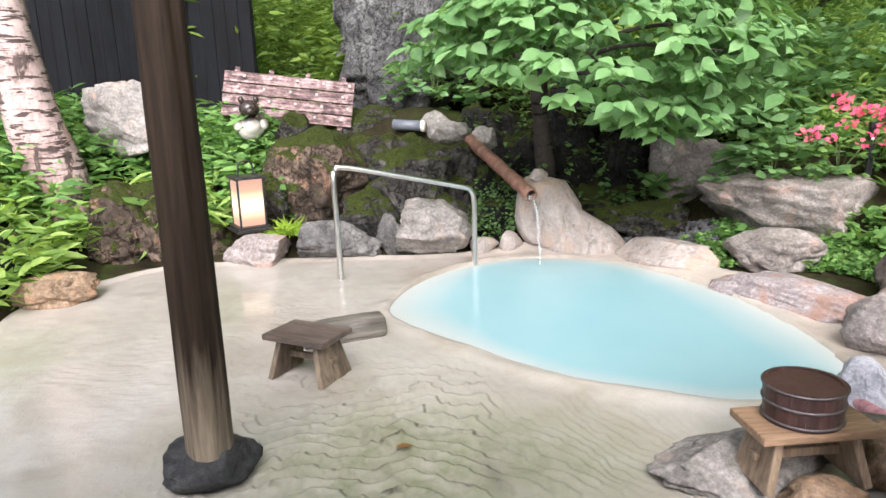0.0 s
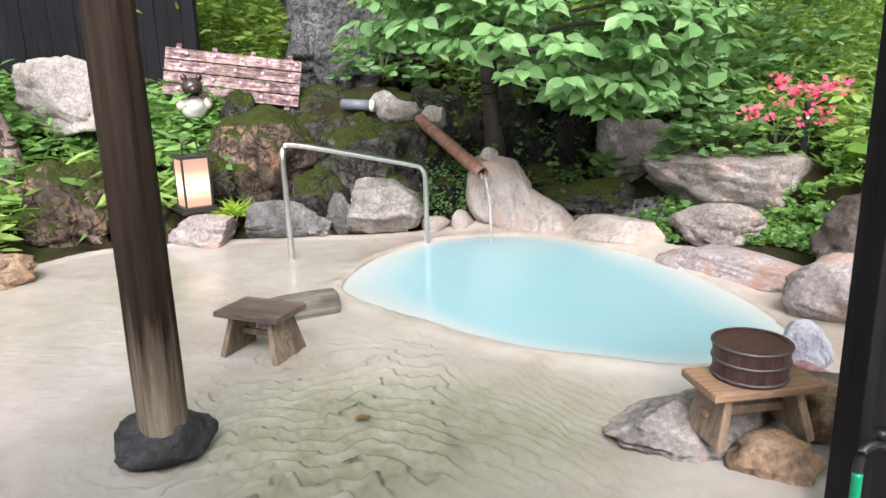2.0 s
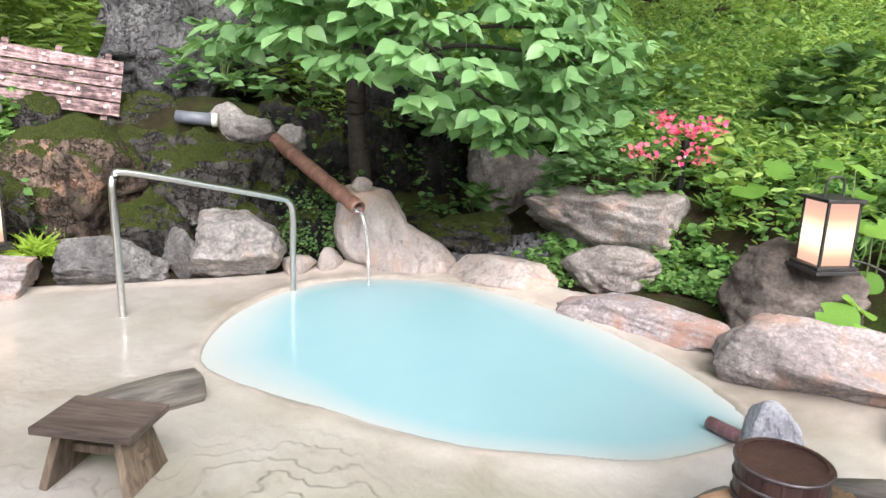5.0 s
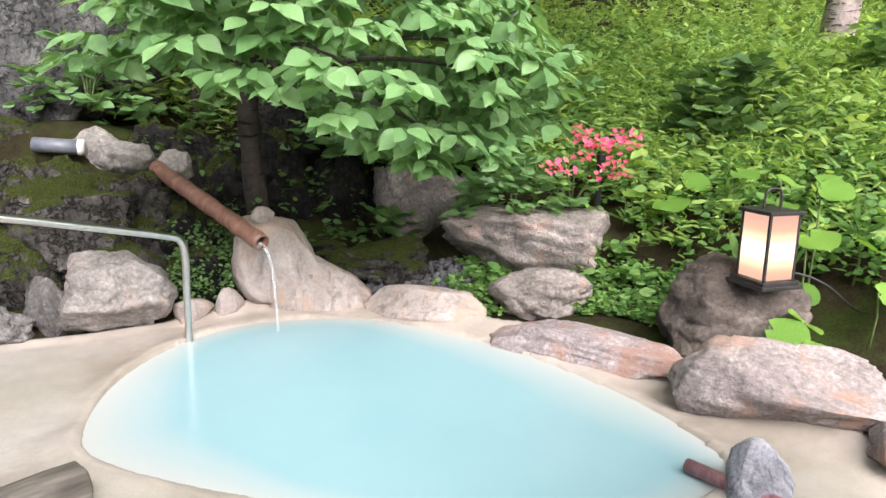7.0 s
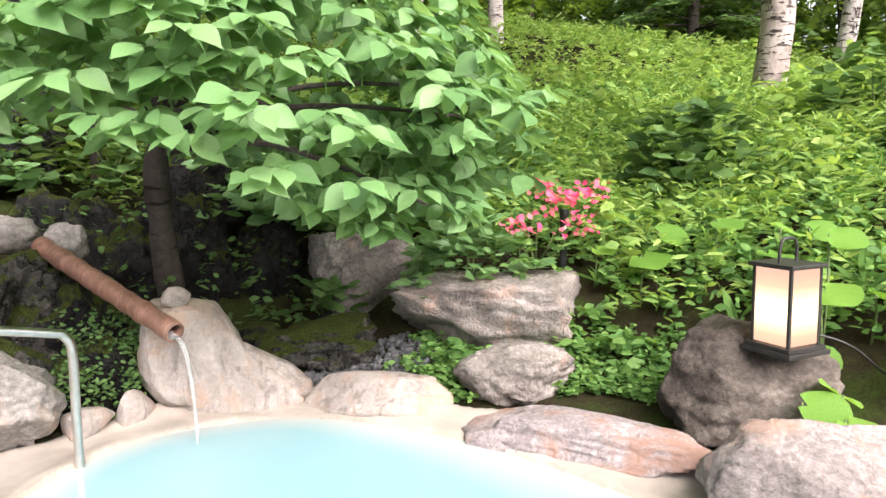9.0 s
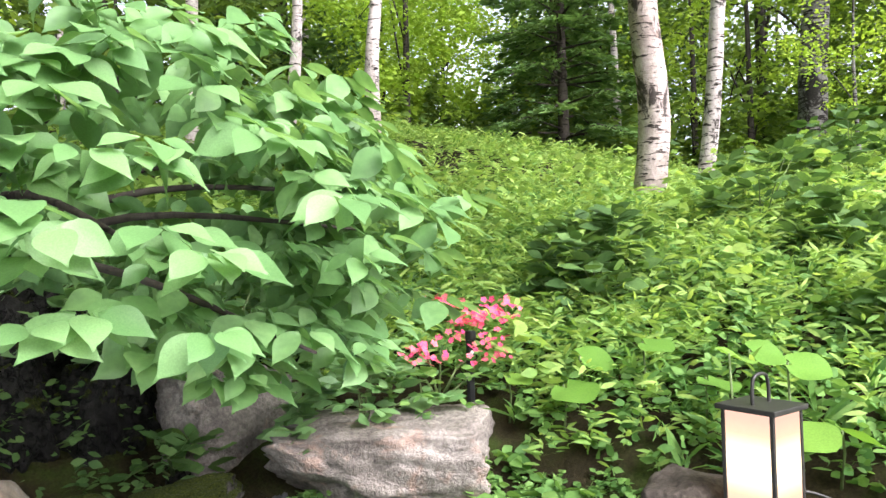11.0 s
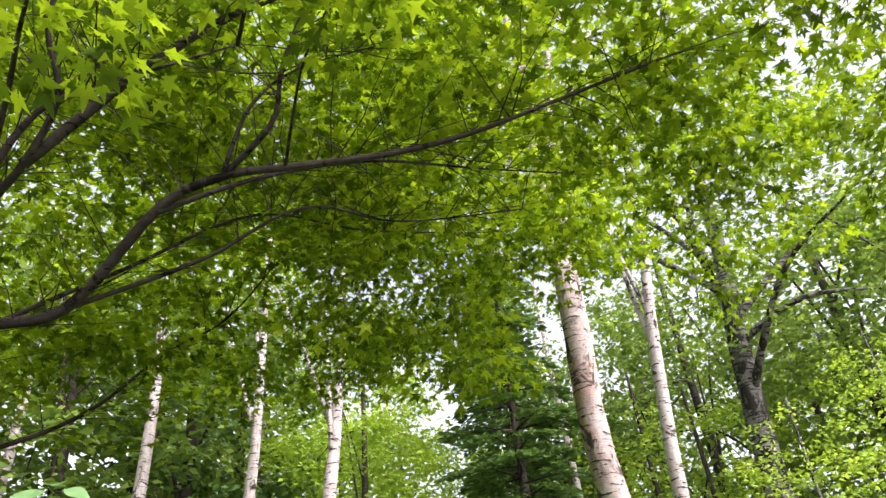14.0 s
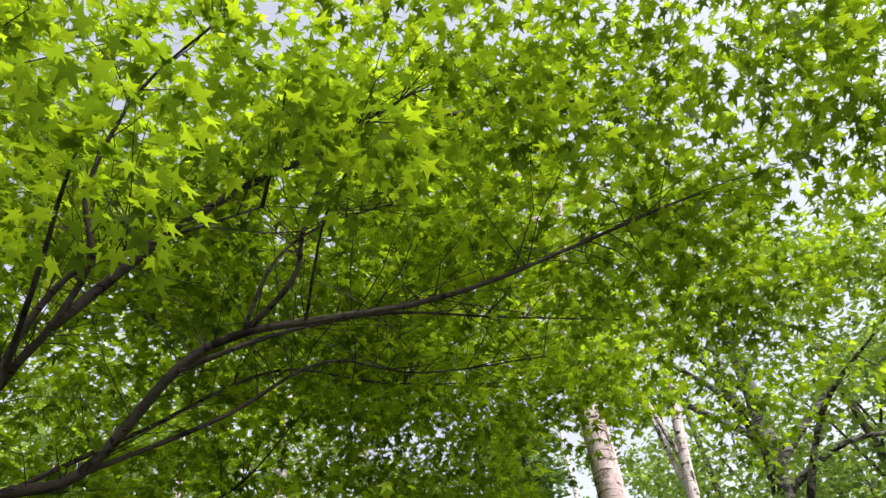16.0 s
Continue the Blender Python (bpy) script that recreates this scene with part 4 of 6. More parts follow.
M_LOG = wood_mat("grey_driftwood", (0.05, 0.044, 0.036), (0.22, 0.205, 0.175), (10, 1, 1), 0.6, 6.0, bump=0.6)
lg = thing("log_pillow", (-0.6, 3.92, 0.035), 22, "grey worn log lying on the wet deck", "log")
tube("log", [(-0.28, 0, 0), (-0.27, 0, 0), (-0.1, 0, 0.004), (0.1, 0.004, 0), (0.2, 0, 0), (0.215, 0, 0)], [0.05, 0.076, 0.084, 0.088, 0.085, 0.06], M_LOG, lg, 24, rough=0.14)
lg = thing("split_log", (1.62, 2.38, 0.13), -30, "weathered split log beside the stones", "log")
tube("log", [(-0.12, 0, 0), (0.0, 0, 0), (0.16, 0.01, 0.02)], [0.04, 0.045, 0.04], M_LOG, lg, 14, rough=0.2)
M_PURPLE = wood_mat("stained_bamboo", (0.2, 0.09, 0.1), (0.4, 0.22, 0.24), (1, 1, 5), 0.4)
bp = thing("bamboo_outlet", (0, 0, 0), 0, "reddish bamboo overflow pipe through the pool edge", "pipe")
tube("pipe", [(1.7, 3.08, 0.03), (1.73, 2.8, 0.045), (1.76, 2.54, 0.06)], 0.03, M_PURPLE, bp, 16)

lf = leaf_mesh("fallen_leaf", OVATE, [(-0.24, 2.6, -0.006)], [(1, 0.3, 0)], [(0, 0, 1)], [0.07], plain_mat("brown_leaf", (0.1, 0.05, 0.015), (0.18, 0.09, 0.03), 0.6))
tagged(lf, "single brown fallen leaf on the wet deck", "leaf")

# ---------- lanterns ----------
M_FRAME = plain_mat("black_metal_frame", (0.012, 0.011, 0.01), (0.028, 0.026, 0.024), 0.45)
M = Mat("lit_paper")
gr = M.node("ShaderNodeSeparateXYZ")
M.link(M.co.outputs["Object"], gr.inputs[0])
fib = M.noise(M.coords(), 40, 3, 0.6)
d = M.math("ABSOLUTE", M.math("SUBTRACT", gr.outputs["Z"], 0.2))
col = M.ramp(d, [(0.0, (2.4, 1.9, 1.2)), (0.06, (1.5, 1.1, 0.68)), (0.11, (0.95, 0.62, 0.4)), (0.17, (0.85, 0.5, 0.36))])
em = M.node("ShaderNodeEmission", Strength=0.4)
M.link(M.mix(0.15, col, M.ramp(fib, [(0.3, (0.8, 0.8, 0.8)), (0.7, (1.1, 1.1, 1.1))]), "MULTIPLY"), em.inputs["Color"])
M.link(em.outputs[0], M.out.inputs["Surface"])
M_PAPER = M.m


def lantern(loc, rz, label, size=1.0):
    ln = thing("garden_lantern", loc, rz, label, "lantern", "paper garden lanterns")
    ln.scale = (size, size, size)
    W, H = 0.19, 0.4
    part("base_plate", box_bm((0.27, 0.27, 0.022), (0, 0, 0.011), 0.004), M_FRAME, ln)
    part("base_step", box_bm((0.24, 0.24, 0.02), (0, 0, 0.032), 0.003), M_FRAME, ln)
    for sx in (-1, 1):
        for sy in (-1, 1):
            part("corner_bar", box_bm((0.014, 0.014, H - 0.05), (sx * W / 2, sy * W / 2, 0.042 + (H - 0.05) / 2), 0.002), M_FRAME, ln)
    for k in range(4):
        part("paper_pane", _pane(W, H, k), M_PAPER, ln, "glowing warm paper pane")
    part("roof_plate", box_bm((0.235, 0.235, 0.02), (0, 0, H + 0.002), 0.004), M_FRAME, ln)
    tube("handle", smooth_path([(-0.055, 0, H), (-0.055, 0, H + 0.07), (-0.035, 0, H + 0.115), (0.035, 0, H + 0.115), (0.055, 0, H + 0.07), (0.055, 0, H)], 6), 0.007, M_FRAME, ln, 8)
    return ln


def _pane(W, H, k):
    bm = box_bm((W - 0.016, 0.004, H - 0.056), (0, -W / 2, 0.044 + (H - 0.05) / 2), 0)
    bmesh.ops.transform(bm, matrix=pose(0, 0, 0, 0, 0, 90 * k), verts=bm.verts)
    return bm


lantern((-1.76, 6.12, 0.24), 32, "lit paper garden lantern with black frame on a low rock", 1.18)
lantern((2.89, 3.68, 0.5), -10, "lit paper garden lantern with black frame on a brown boulder")
lc = thing("lantern_cable", (0, 0, 0), 0, "thin black cable running from the lantern", "cable")
tube("cable", smooth_path([(2.98, 3.7, 0.545), (3.08, 3.62, 0.555), (3.2, 3.52, 0.5), (3.4, 3.45, 0.35), (3.7, 3.5, 0.3)]), 0.006, M_FRAME, lc, 8)

# stake light among the flowers
M_BLACKPL = plain_mat("black_plastic", (0.01, 0.01, 0.011), (0.02, 0.02, 0.022), 0.35)
sk = thing("stake_light", (3.39, 5.59, 0.62), 0, "slim black stake light among the azaleas", "stake light")
part("stake", box_bm((0.045, 0.03, 0.4), (0, 0, 0.19), 0.006), M_BLACKPL, sk)
part("head", box_bm((0.055, 0.05, 0.06), (-0.004, -0.012, 0.405), 0.012), M_BLACKPL, sk)
tube("sensor", [(0, -0.014, 0.3), (0, -0.02, 0.3)], 0.013, M_INSIDE, sk, 14, "small white round sensor")

# ---------- sign board, statue, shed ----------
M_SIGN = Mat("flaked_paint_board")
v = M_SIGN.coords((1.0, 8, 8))
fl = M_SIGN.noise(v, 5.0, 6, 0.75, 0.5)
ed = M_SIGN.noise(M_SIGN.coords(), 14, 5, 0.7)
col = M_SIGN.ramp(M_SIGN.math("ADD", M_SIGN.math("MULTIPLY", fl, 0.6), M_SIGN.math("MULTIPLY", ed, 0.4)), [(0.42, (0.025, 0.013, 0.013)), (0.5, (0.13, 0.08, 0.075)), (0.58, (0.33, 0.23, 0.22)), (0.72, (0.45, 0.36, 0.35))])
M_SIGN.surface(col, 0.8, M_SIGN.bump(fl, 0.4, 0.005))
M_KNOB = plain_mat("pale_knob", (0.25, 0.22, 0.2), (0.36, 0.32, 0.3), 0.6)
sg = new("plank_screen")
sg.matrix_basis = pose(-1.64, 7.36, 1.13, -14, 7.5, 3)
tagged(sg, "leaning screen of flaked pinkish brown planks", "plank screen")
for i in range(4):
    bm = box_bm((1.34, 0.03, 0.108), (0, 0, 0.06 + i * 0.12), 0.005)
    part("plank", bm, M_SIGN.m, sg)
    for k in range(5):
        kx = -0.52 + k * 0.27 + (0.06 if i % 2 else 0)
        part("knob", box_bm((0.03, 0.02, 0.03), (kx, -0.024, 0.06 + i * 0.12 + 0.01), 0.006), M_KNOB, sg)
for x in (-0.55, -0.2, 0.18, 0.55):
    part("batten", box_bm((0.05, 0.03, 0.56), (x, 0.031, 0.25), 0.004), M_SIGN.m, sg)

M_STATUE = Mat("glazed_pottery")
sv = M_STATUE.node("ShaderNodeSeparateXYZ")
M_STATUE.link(M_STATUE.co.outputs["Object"], sv.inputs[0])
col = M_STATUE.ramp(M_STATUE.math("ADD", sv.outputs["Z"], M_STATUE.math("MULTIPLY", M_STATUE.noise(M_STATUE.coords(), 12, 2), 0.06)), [(0.17, (0.42, 0.4, 0.35)), (0.23, (0.03, 0.022, 0.018))])
M_STATUE.surface(col, 0.25, None)
bm = bmesh.new()
for c, r, sz in (((0, 0, 0.11), 0.13, 0.95), ((0, -0.05, 0.13), 0.1, 1.0), ((0, -0.01, 0.3), 0.1, 0.9), ((0.0, -0.1, 0.28), 0.05, 0.8), ((-0.07, 0, 0.39), 0.03, 1.2), ((0.07, 0, 0.39), 0.03, 1.2), ((0.12, -0.04, 0.15), 0.05, 1.3), ((-0.12, -0.04, 0.15), 0.05, 1.3)):
    b2 = bmesh.new()
    bmesh.ops.create_uvsphere(b2, u_segments=18, v_segments=12, radius=r, matrix=Matrix.Translation(c) @ Matrix.Diagonal((1, 1, sz, 1)))
    merge(bm, b2)
ob = part("raccoon_statue", bm, M_STATUE.m, None, "", True)
ob.matrix_basis = pose(-1.93, 7.05, 0.98, 0, 0, 20)
tagged(ob, "dark glazed pottery raccoon figure with a white belly", "statue")

M_SHED = wood_mat("charred_boards", (0.003, 0.0033, 0.004), (0.008, 0.009, 0.011), (1, 1, 10), 0.7, spec=0.12)
sh = thing("charred_shed_wall", (-5.6, 8.35, 0.4), 0, "wall of charred black vertical boards", "shed wall")
for i in range(24):
    part("board", box_bm((0.14, 0.03, 3.6), (0.07 + i * 0.143, 0.006 * (i % 2), 1.8), 0.004), M_SHED, sh)
part("backing", box_bm((3.44, 0.05, 3.58), (1.72, 0.05, 1.79), 0), M_SHED, sh)

# ---------- trees ----------
def bark_mat(name, a, b, marks, amount=0.5, blush=None):
    m = Mat(name)
    wide = m.noise(m.coords(), 2.0, 4, 0.6)
    c = m.ramp(wide, [(0.3, a), (0.7, b)])
    if blush:
        c = m.mix(m.ramp(m.noise(m.coords((1, 1, 0.5)), 1.6, 4, 0.6), [(0.54, (0, 0, 0)), (0.66, (0.7, 0.7, 0.7))]), c, blush)
    dash = m.noise(m.coords((4, 4, 24)), 1.0, 3, 0.65, 0.4)
    patch = m.noise(m.coords((1, 1, 0.45)), 3.4, 5, 0.7, 0.6)
    c = m.mix(m.ramp(dash, [(0.66 - 0.13 * amount, (0, 0, 0)), (0.7 - 0.13 * amount, (1, 1, 1))]), c, marks)
    c = m.mix(m.ramp(patch, [(0.64 - 0.12 * amount, (0, 0, 0)), (0.7 - 0.12 * amount, (1, 1, 1))]), c, tuple(x * 1.3 for x in marks))
    c = m.mix(0.6, c, m.ramp(m.noise(m.coords((1, 1, 0.7)), 22.0, 5, 0.7), [(0.35, (0.55, 0.52, 0.5)), (0.6, (1.15, 1.13, 1.12))]), "MULTIPLY")
    m.surface(c, 0.85, m.bump(m.math("ADD", dash, patch), 0.6, 0.02), spec=0.15)
    return m.m


M_BIRCH = bark_mat("birch_bark", (0.36, 0.31, 0.305), (0.56, 0.51, 0.505), (0.03, 0.027, 0.025), 0.7)
M_BIRCHOLD = bark_mat("old_birch_bark", (0.32, 0.255, 0.245), (0.52, 0.45, 0.435), (0.05, 0.042, 0.04), 0.72, (0.38, 0.24, 0.2))
M_BIRCHPEEL = bark_mat("peeling_birch_bark", (0.27, 0.19, 0.17), (0.46, 0.37, 0.345), (0.06, 0.045, 0.04), 0.95, (0.42, 0.2, 0.12))
M_GREYBARK = bark_mat("grey_bark", (0.07, 0.067, 0.064), (0.24, 0.235, 0.225), (0.022, 0.02, 0.018), 1.1)
M_DARKBARK = bark_mat("dark_bark", (0.03, 0.025, 0.022), (0.075, 0.065, 0.055), (0.012, 0.01, 0.009), 0.6)


def clumps(centres, radius, per, size, shape=SIMPLE, flat=0.55, droop=0.2):
    """Leaf places in many loose clumps."""
    c = np.repeat(np.asarray(centres, float), per, 0)
    n = len(c)
    off = unit(n) * (rng.uniform(0.1, 1, n) ** 0.5)[:, None] * np.asarray(radius, float).repeat(per)[:, None]
    off[:, 2] *= flat
    d = unit(n, -0.4, 0.3) + off * 0.8
    d[:, 2] -= droop
    nr = unit(n, 0.2, 1.0)
    return shape, c + off, d, nr, size * rng.uniform(0.6, 1.3, n)


def tree(name, base, path, radius, bark, leaf, crown, label, per=55, leaf_size=0.16, limbs=7, limb_from=0.35, clump=0.7, shape=SIMPLE, flat=0.55, group="trees on the hillside", category="tree"):
    """Trunk along a path of offsets, limbs, and a crown of leaf clumps; crown: (n clumps, centre, half sizes)."""
    t = thing(name, base, 0, label, category, group)
    pts = smooth_path(path, 6)
    k = len(pts)
    tube("trunk", pts, [radius * (1.12 - 0.75 * (i / (k - 1))) * (1.25 if i == 0 else 1) for i in range(k)], bark, t, 14, rough=0.1, seed=base[0])
    n, centre, half = crown
    cs = np.asarray(centre) + unit(n) * (rng.uniform(0.15, 1, n) ** 0.45)[:, None] * np.asarray(half)
    for i in range(limbs):
        f = limb_from + (1 - limb_from) * i / max(limbs - 1, 1) * 0.9
        s = pts[int(f * (k - 1))]
        e = Vector(cs[rng.integers(n)])
        mid = s.lerp(e, 0.5) + Vector((0, 0, 0.15 * (e - s).length))
        tube("limb", smooth_path([s, mid, e], 5), [radius * 0.42 * (1 - 0.085 * j) * (1 - 0.4 * f) for j in range(11)], bark, t, 7)
    sh, p, d, nr, sz = clumps(cs, rng.uniform(0.6, 1.2, n) * clump, per, leaf_size, shape, flat)
    leaf_mesh("crown", sh, p, d, nr, sz, leaf, t)
    return t


def gz(x, y):
    return float(ground_height(np.array([x]), np.array([y]))[0])


# birches and the forked dark tree on the hill
def on_ground(pts):
    x, y, z = pts[0]
    g = gz(x, y)
    return (x, y, g - 0.15), [(0, 0, 0)] + [(p[0] - x, p[1] - y, p[2] - g + 0.15) for p in pts]


b, p = on_ground([(8.7, 7.2, 1.95), (8.46, 6.92, 3.29), (7.97, 6.78, 4.69), (7.57, 6.53, 6.08), (7.4, 6.4, 7.6), (7.3, 6.3, 9.5), (7.2, 6.3, 12.0)])
tree("birch_tree", b, p, 0.22, M_BIRCHOLD, M_FOREST, (90, (-1.2, -0.6, 9.3), (3.0, 3.0, 2.6)), "large old birch with rough pinkish white bark", 60, 0.12, 8, 0.6)
big_birch = bpy.context.scene.objects["birch_tree"]
tube("stem", smooth_path([(-0.62, -0.38, 2.7), (-0.62, -0.5, 3.6), (-0.72, -0.62, 4.7), (-0.75, -0.7, 6.5), (-0.7, -0.7, 9.0)], 6), [0.1 - 0.0025 * i for i in range(25)], M_BIRCHOLD, big_birch, 12, rough=0.1)
b, p = on_ground([(12.4, 8.1, 2.3), (12.08, 7.71, 3.84), (11.58, 7.31, 5.74), (11.21, 6.9, 7.62), (11.0, 6.5, 9.5), (10.9, 6.2, 13.0)])
tree("birch_tree", b, p, 0.16, M_BIRCH, M_FOREST, (66, (-1.4, -1.4, 10.2), (2.8, 2.8, 2.8)), "slim white birch on the hillside", 55, 0.13, 6, 0.62)
b, p = on_ground([(9.27, 13.4, 4.25), (9.1, 13.2, 5.6), (9.2, 13.1, 7.3), (9.3, 13.0, 10.5), (9.3, 13.0, 14.0)])
tree("birch_tree", b, p, 0.17, M_BIRCH, M_FOREST, (40, (0, 0, 8.6), (2.6, 2.6, 3.0)), "slim white birch on the ridge", 55, 0.14, 6, 0.5)
b, p = on_ground([(8.0, 14.5, 4.2), (8.05, 14.3, 5.6), (8.0, 14.1, 7.3), (7.9, 14.0, 10.5), (7.9, 14.0, 13.0)])
tree("birch_tree", b, p, 0.14, M_BIRCH, M_FOREST, (40, (0, 0, 8.0), (2.6, 2.6, 3.0)), "slim white birch on the ridge", 55, 0.14, 6, 0.5)
b, p = on_ground([(16.1, 7.3, 3.7), (15.5, 7.0, 5.9), (14.9, 6.6, 8.2), (14.6, 6.3, 9.4), (14.2, 6.0, 11.2), (14.0, 5.8, 14.0)])
tree("forked_tree", b, p, 0.3, M_GREYBARK, M_FOREST, (190, (-1.4, -1.2, 8.3), (4.8, 4.8, 4.6)), "dark forked tree with mottled grey bark", 60, 0.15, 12, 0.42, 0.6)
for x, y, r, h in ((6.3, 15.2, 0.12, 11), (11.5, 19.0, 0.13, 12), (19.0, 13.5, 0.12, 12), (5.0, 18.5, 0.11, 11)):
    g = gz(x, y)
    tree("birch_tree", (x, y, g - 0.1), [(0, 0, 0), (0.1, 0.1, h * 0.35), (-0.1, 0.15, h * 0.7), (0, 0.2, h)], r, M_BIRCH, M_FOREST, (26, (0, 0, h * 0.75), (2.0, 2.0, h * 0.25)), "thin white birch in the woods", 55, 0.16, 5, 0.5)

# left birch beside the bath
tree("birch_tree", (-3.62, 6.35, 0.3), [(0.14, 0, 0), (0.05, 0, 0.5), (-0.1, 0, 1.2), (-0.25, 0.05, 2.4), (-0.3, 0.1, 5), (-0.3, 0.1, 8)], 0.27, M_BIRCHPEEL, M_FOREST, (30, (0, 0, 8), (2.4, 2.4, 2.0)),
     "old birch with peeling orange and white bark", 50, 0.13, 5, 0.6)

# woods behind: azimuth clockwise from +y, distance from the bath
WOODS = [(-38, 15, "f"), (-28, 12.5, "f"), (-17, 14, "f"), (-9, 12, "f"), (-2, 15, "f"), (5, 13.5, "l"), (10, 19, "f"), (15, 22, "f"), (20, 16.5, "f"), (25, 22, "c"), (29, 19, "f"), (33, 26, "f"), (33, 20, "c"),
         (40, 30, "f"), (43, 17.5, "l"), (46, 23, "l"), (41, 23, "l"), (57, 30, "f"), (60, 26, "c"), (67, 27, "f"), (71, 22, "f"), (70, 19, "s"), (79, 25, "f"), (83, 20, "f"), (88, 26, "f"),
         (93, 18, "f"), (99, 22, "f"), (106, 17, "f"), (66, 19, "s"), (81, 23, "s"), (87, 19, "s"), (58, 25, "f"), (76, 29, "f"), (64, 33, "f"), (30, 34, "f"), (52, 36, "f"), (72, 36, "f"), (90, 35, "f"), (10, 30, "f"), (-20, 24, "f")]
for az, r, kind in WOODS:
    a = radians(az)
    x, y = 0.3 + r * math.sin(a), 2.8 + r * math.cos(a)
    g = gz(x, y) - 0.15
    k = rng.uniform(0.85, 1.2)
    if kind == "f":
        h = 11 * k
        tree("forest_tree", (x, y, g), [(0, 0, 0), (0.15, 0.1, h * 0.3), (-0.15, 0, h * 0.65), (0, 0, h)], 0.16 * k, M_DARKBARK, M_FOREST, (105, (0, 0, h * 0.52), (3.2, 3.2, h * 0.52)), "leafy forest tree with a dark trunk", 52, 0.27, 6, 0.25, 1.0)
    elif kind == "c":
        h = 10 * k
        tree("forest_tree", (x, y, g), [(0, 0, 0), (0.05, 0, h * 0.5), (0, 0, h)], 0.17 * k, M_DARKBARK, M_CONIFER, (85, (0, 0, h * 0.48), (2.8, 2.8, h * 0.48)), "dark layered tree in the woods", 70, 0.26, 8, 0.15, 0.9, flat=0.22)
    elif kind == "s":
        h = 7 * k
        tree("forest_tree", (x, y, g), [(0, 0, 0), (0.05, 0, h * 0.5), (0, 0, h)], 0.09, M_DARKBARK, M_LIME, (40, (0, 0, h * 0.5), (2.2, 2.2, h * 0.45)), "light green young tree in the woods", 46, 0.18, 6, 0.2, 0.8, flat=0.35)
    else:
        h = 7.5 * k
        tree("forest_tree", (x, y, g), [(0, 0, 0), (0.05, 0, h * 0.5), (0, 0, h * 0.9)], 0.09, M_DARKBARK, M_LIME, (70, (0, 0, h * 0.48), (2.4, 2.4, h * 0.48)), "bright yellow-green tree in the woods", 130, 0.17, 5, 0.2, 0.8)
def layered_fir(x, y, h, spread):
    """A dark tree with flat tiers of drooping sprays."""
    g = gz(x, y) - 0.1
    t = thing("forest_tree", (x, y, g), 0, "dark layered evergreen tree in the woods", "tree", "trees on the hillside")
    tube("trunk", smooth_path([(0, 0, 0), (0.06, 0.03, h * 0.4), (0, 0, h)], 6), [0.16 - 0.011 * i for i in range(13)], M_DARKBARK, t, 10)
    P_, D_, N_ = [], [], []
    z = 0.9
    while z < h:
        ln = spread * (1 - 0.75 * z / h) * rng.uniform(0.75, 1.15)
        a0 = rng.uniform(0, 6.28)
        for i in range(6):
            a = a0 + i * 1.047 + rng.normal(0, 0.25)
            L_ = ln * rng.uniform(0.6, 1.15)
            u = np.array((math.cos(a), math.sin(a), 0.0))
            v = np.array((-u[1], u[0], 0.0))
            zz = z + rng.normal(0, 0.15)
            tube("limb", [tuple(u * 0.05 + (0, 0, zz)), tuple(u * L_ * 0.55 + (0, 0, zz + 0.12)), tuple(u * L_ + (0, 0, zz - 0.12 * L_))], [0.03, 0.018, 0.006], M_DARKBARK, t, 5)
            n_ = int(85 * L_)
            f = rng.uniform(0.12, 1.05, n_) ** 0.7
            w = rng.normal(0, 0.3, n_) * (1.15 - f * 0.6)
            P_.append(u * (f * L_)[:, None] + v * w[:, None] + np.stack([0 * f, 0 * f, zz + 0.12 * np.sin(f * 3) - 0.14 * L_ * f ** 2 + rng.normal(0, 0.035, n_)], 1))
            D_.append(u + v * (np.sign(w) * 0.8)[:, None] + unit(n_, -0.6, 0.0) * 0.35)
            N_.append(unit(n_, 0.6, 1.0))
        z += rng.uniform(0.45, 0.75)
    P_, D_, N_ = np.concatenate(P_), np.concatenate(D_), np.concatenate(N_)
    leaf_mesh("crown", SIMPLE, P_, D_, N_, rng.uniform(0.13, 0.26, len(P_)), M_CONIFER, t)


for x, y, h, spread in ((13.9, 12.0, 9.0, 2.7), (17.2, 14.5, 11.0, 3.0)):
    layered_fir(x, y, h, spread)
# saplings with fine light leaves on the right of the hill
for x, y, h in ((13.5, 4.2, 4.0), (11.2, 3.2, 3.4), (15.5, 2.6, 5.0), (12.6, 5.6, 3.2), (9.6, 3.4, 2.4)):
    tree("sapling", (x, y, gz(x, y) - 0.05), [(0, 0, 0), (0.05, 0.05, h * 0.5), (0.1, 0, h)], 0.035, M_GREYBARK, M_LIME, (34, (0, 0, h * 0.62), (1.1, 1.1, h * 0.38)), "slender sapling with small light green leaves", 44, 0.085, 6, 0.25, 0.45, flat=0.3, group="saplings on the hillside", category="sapling")

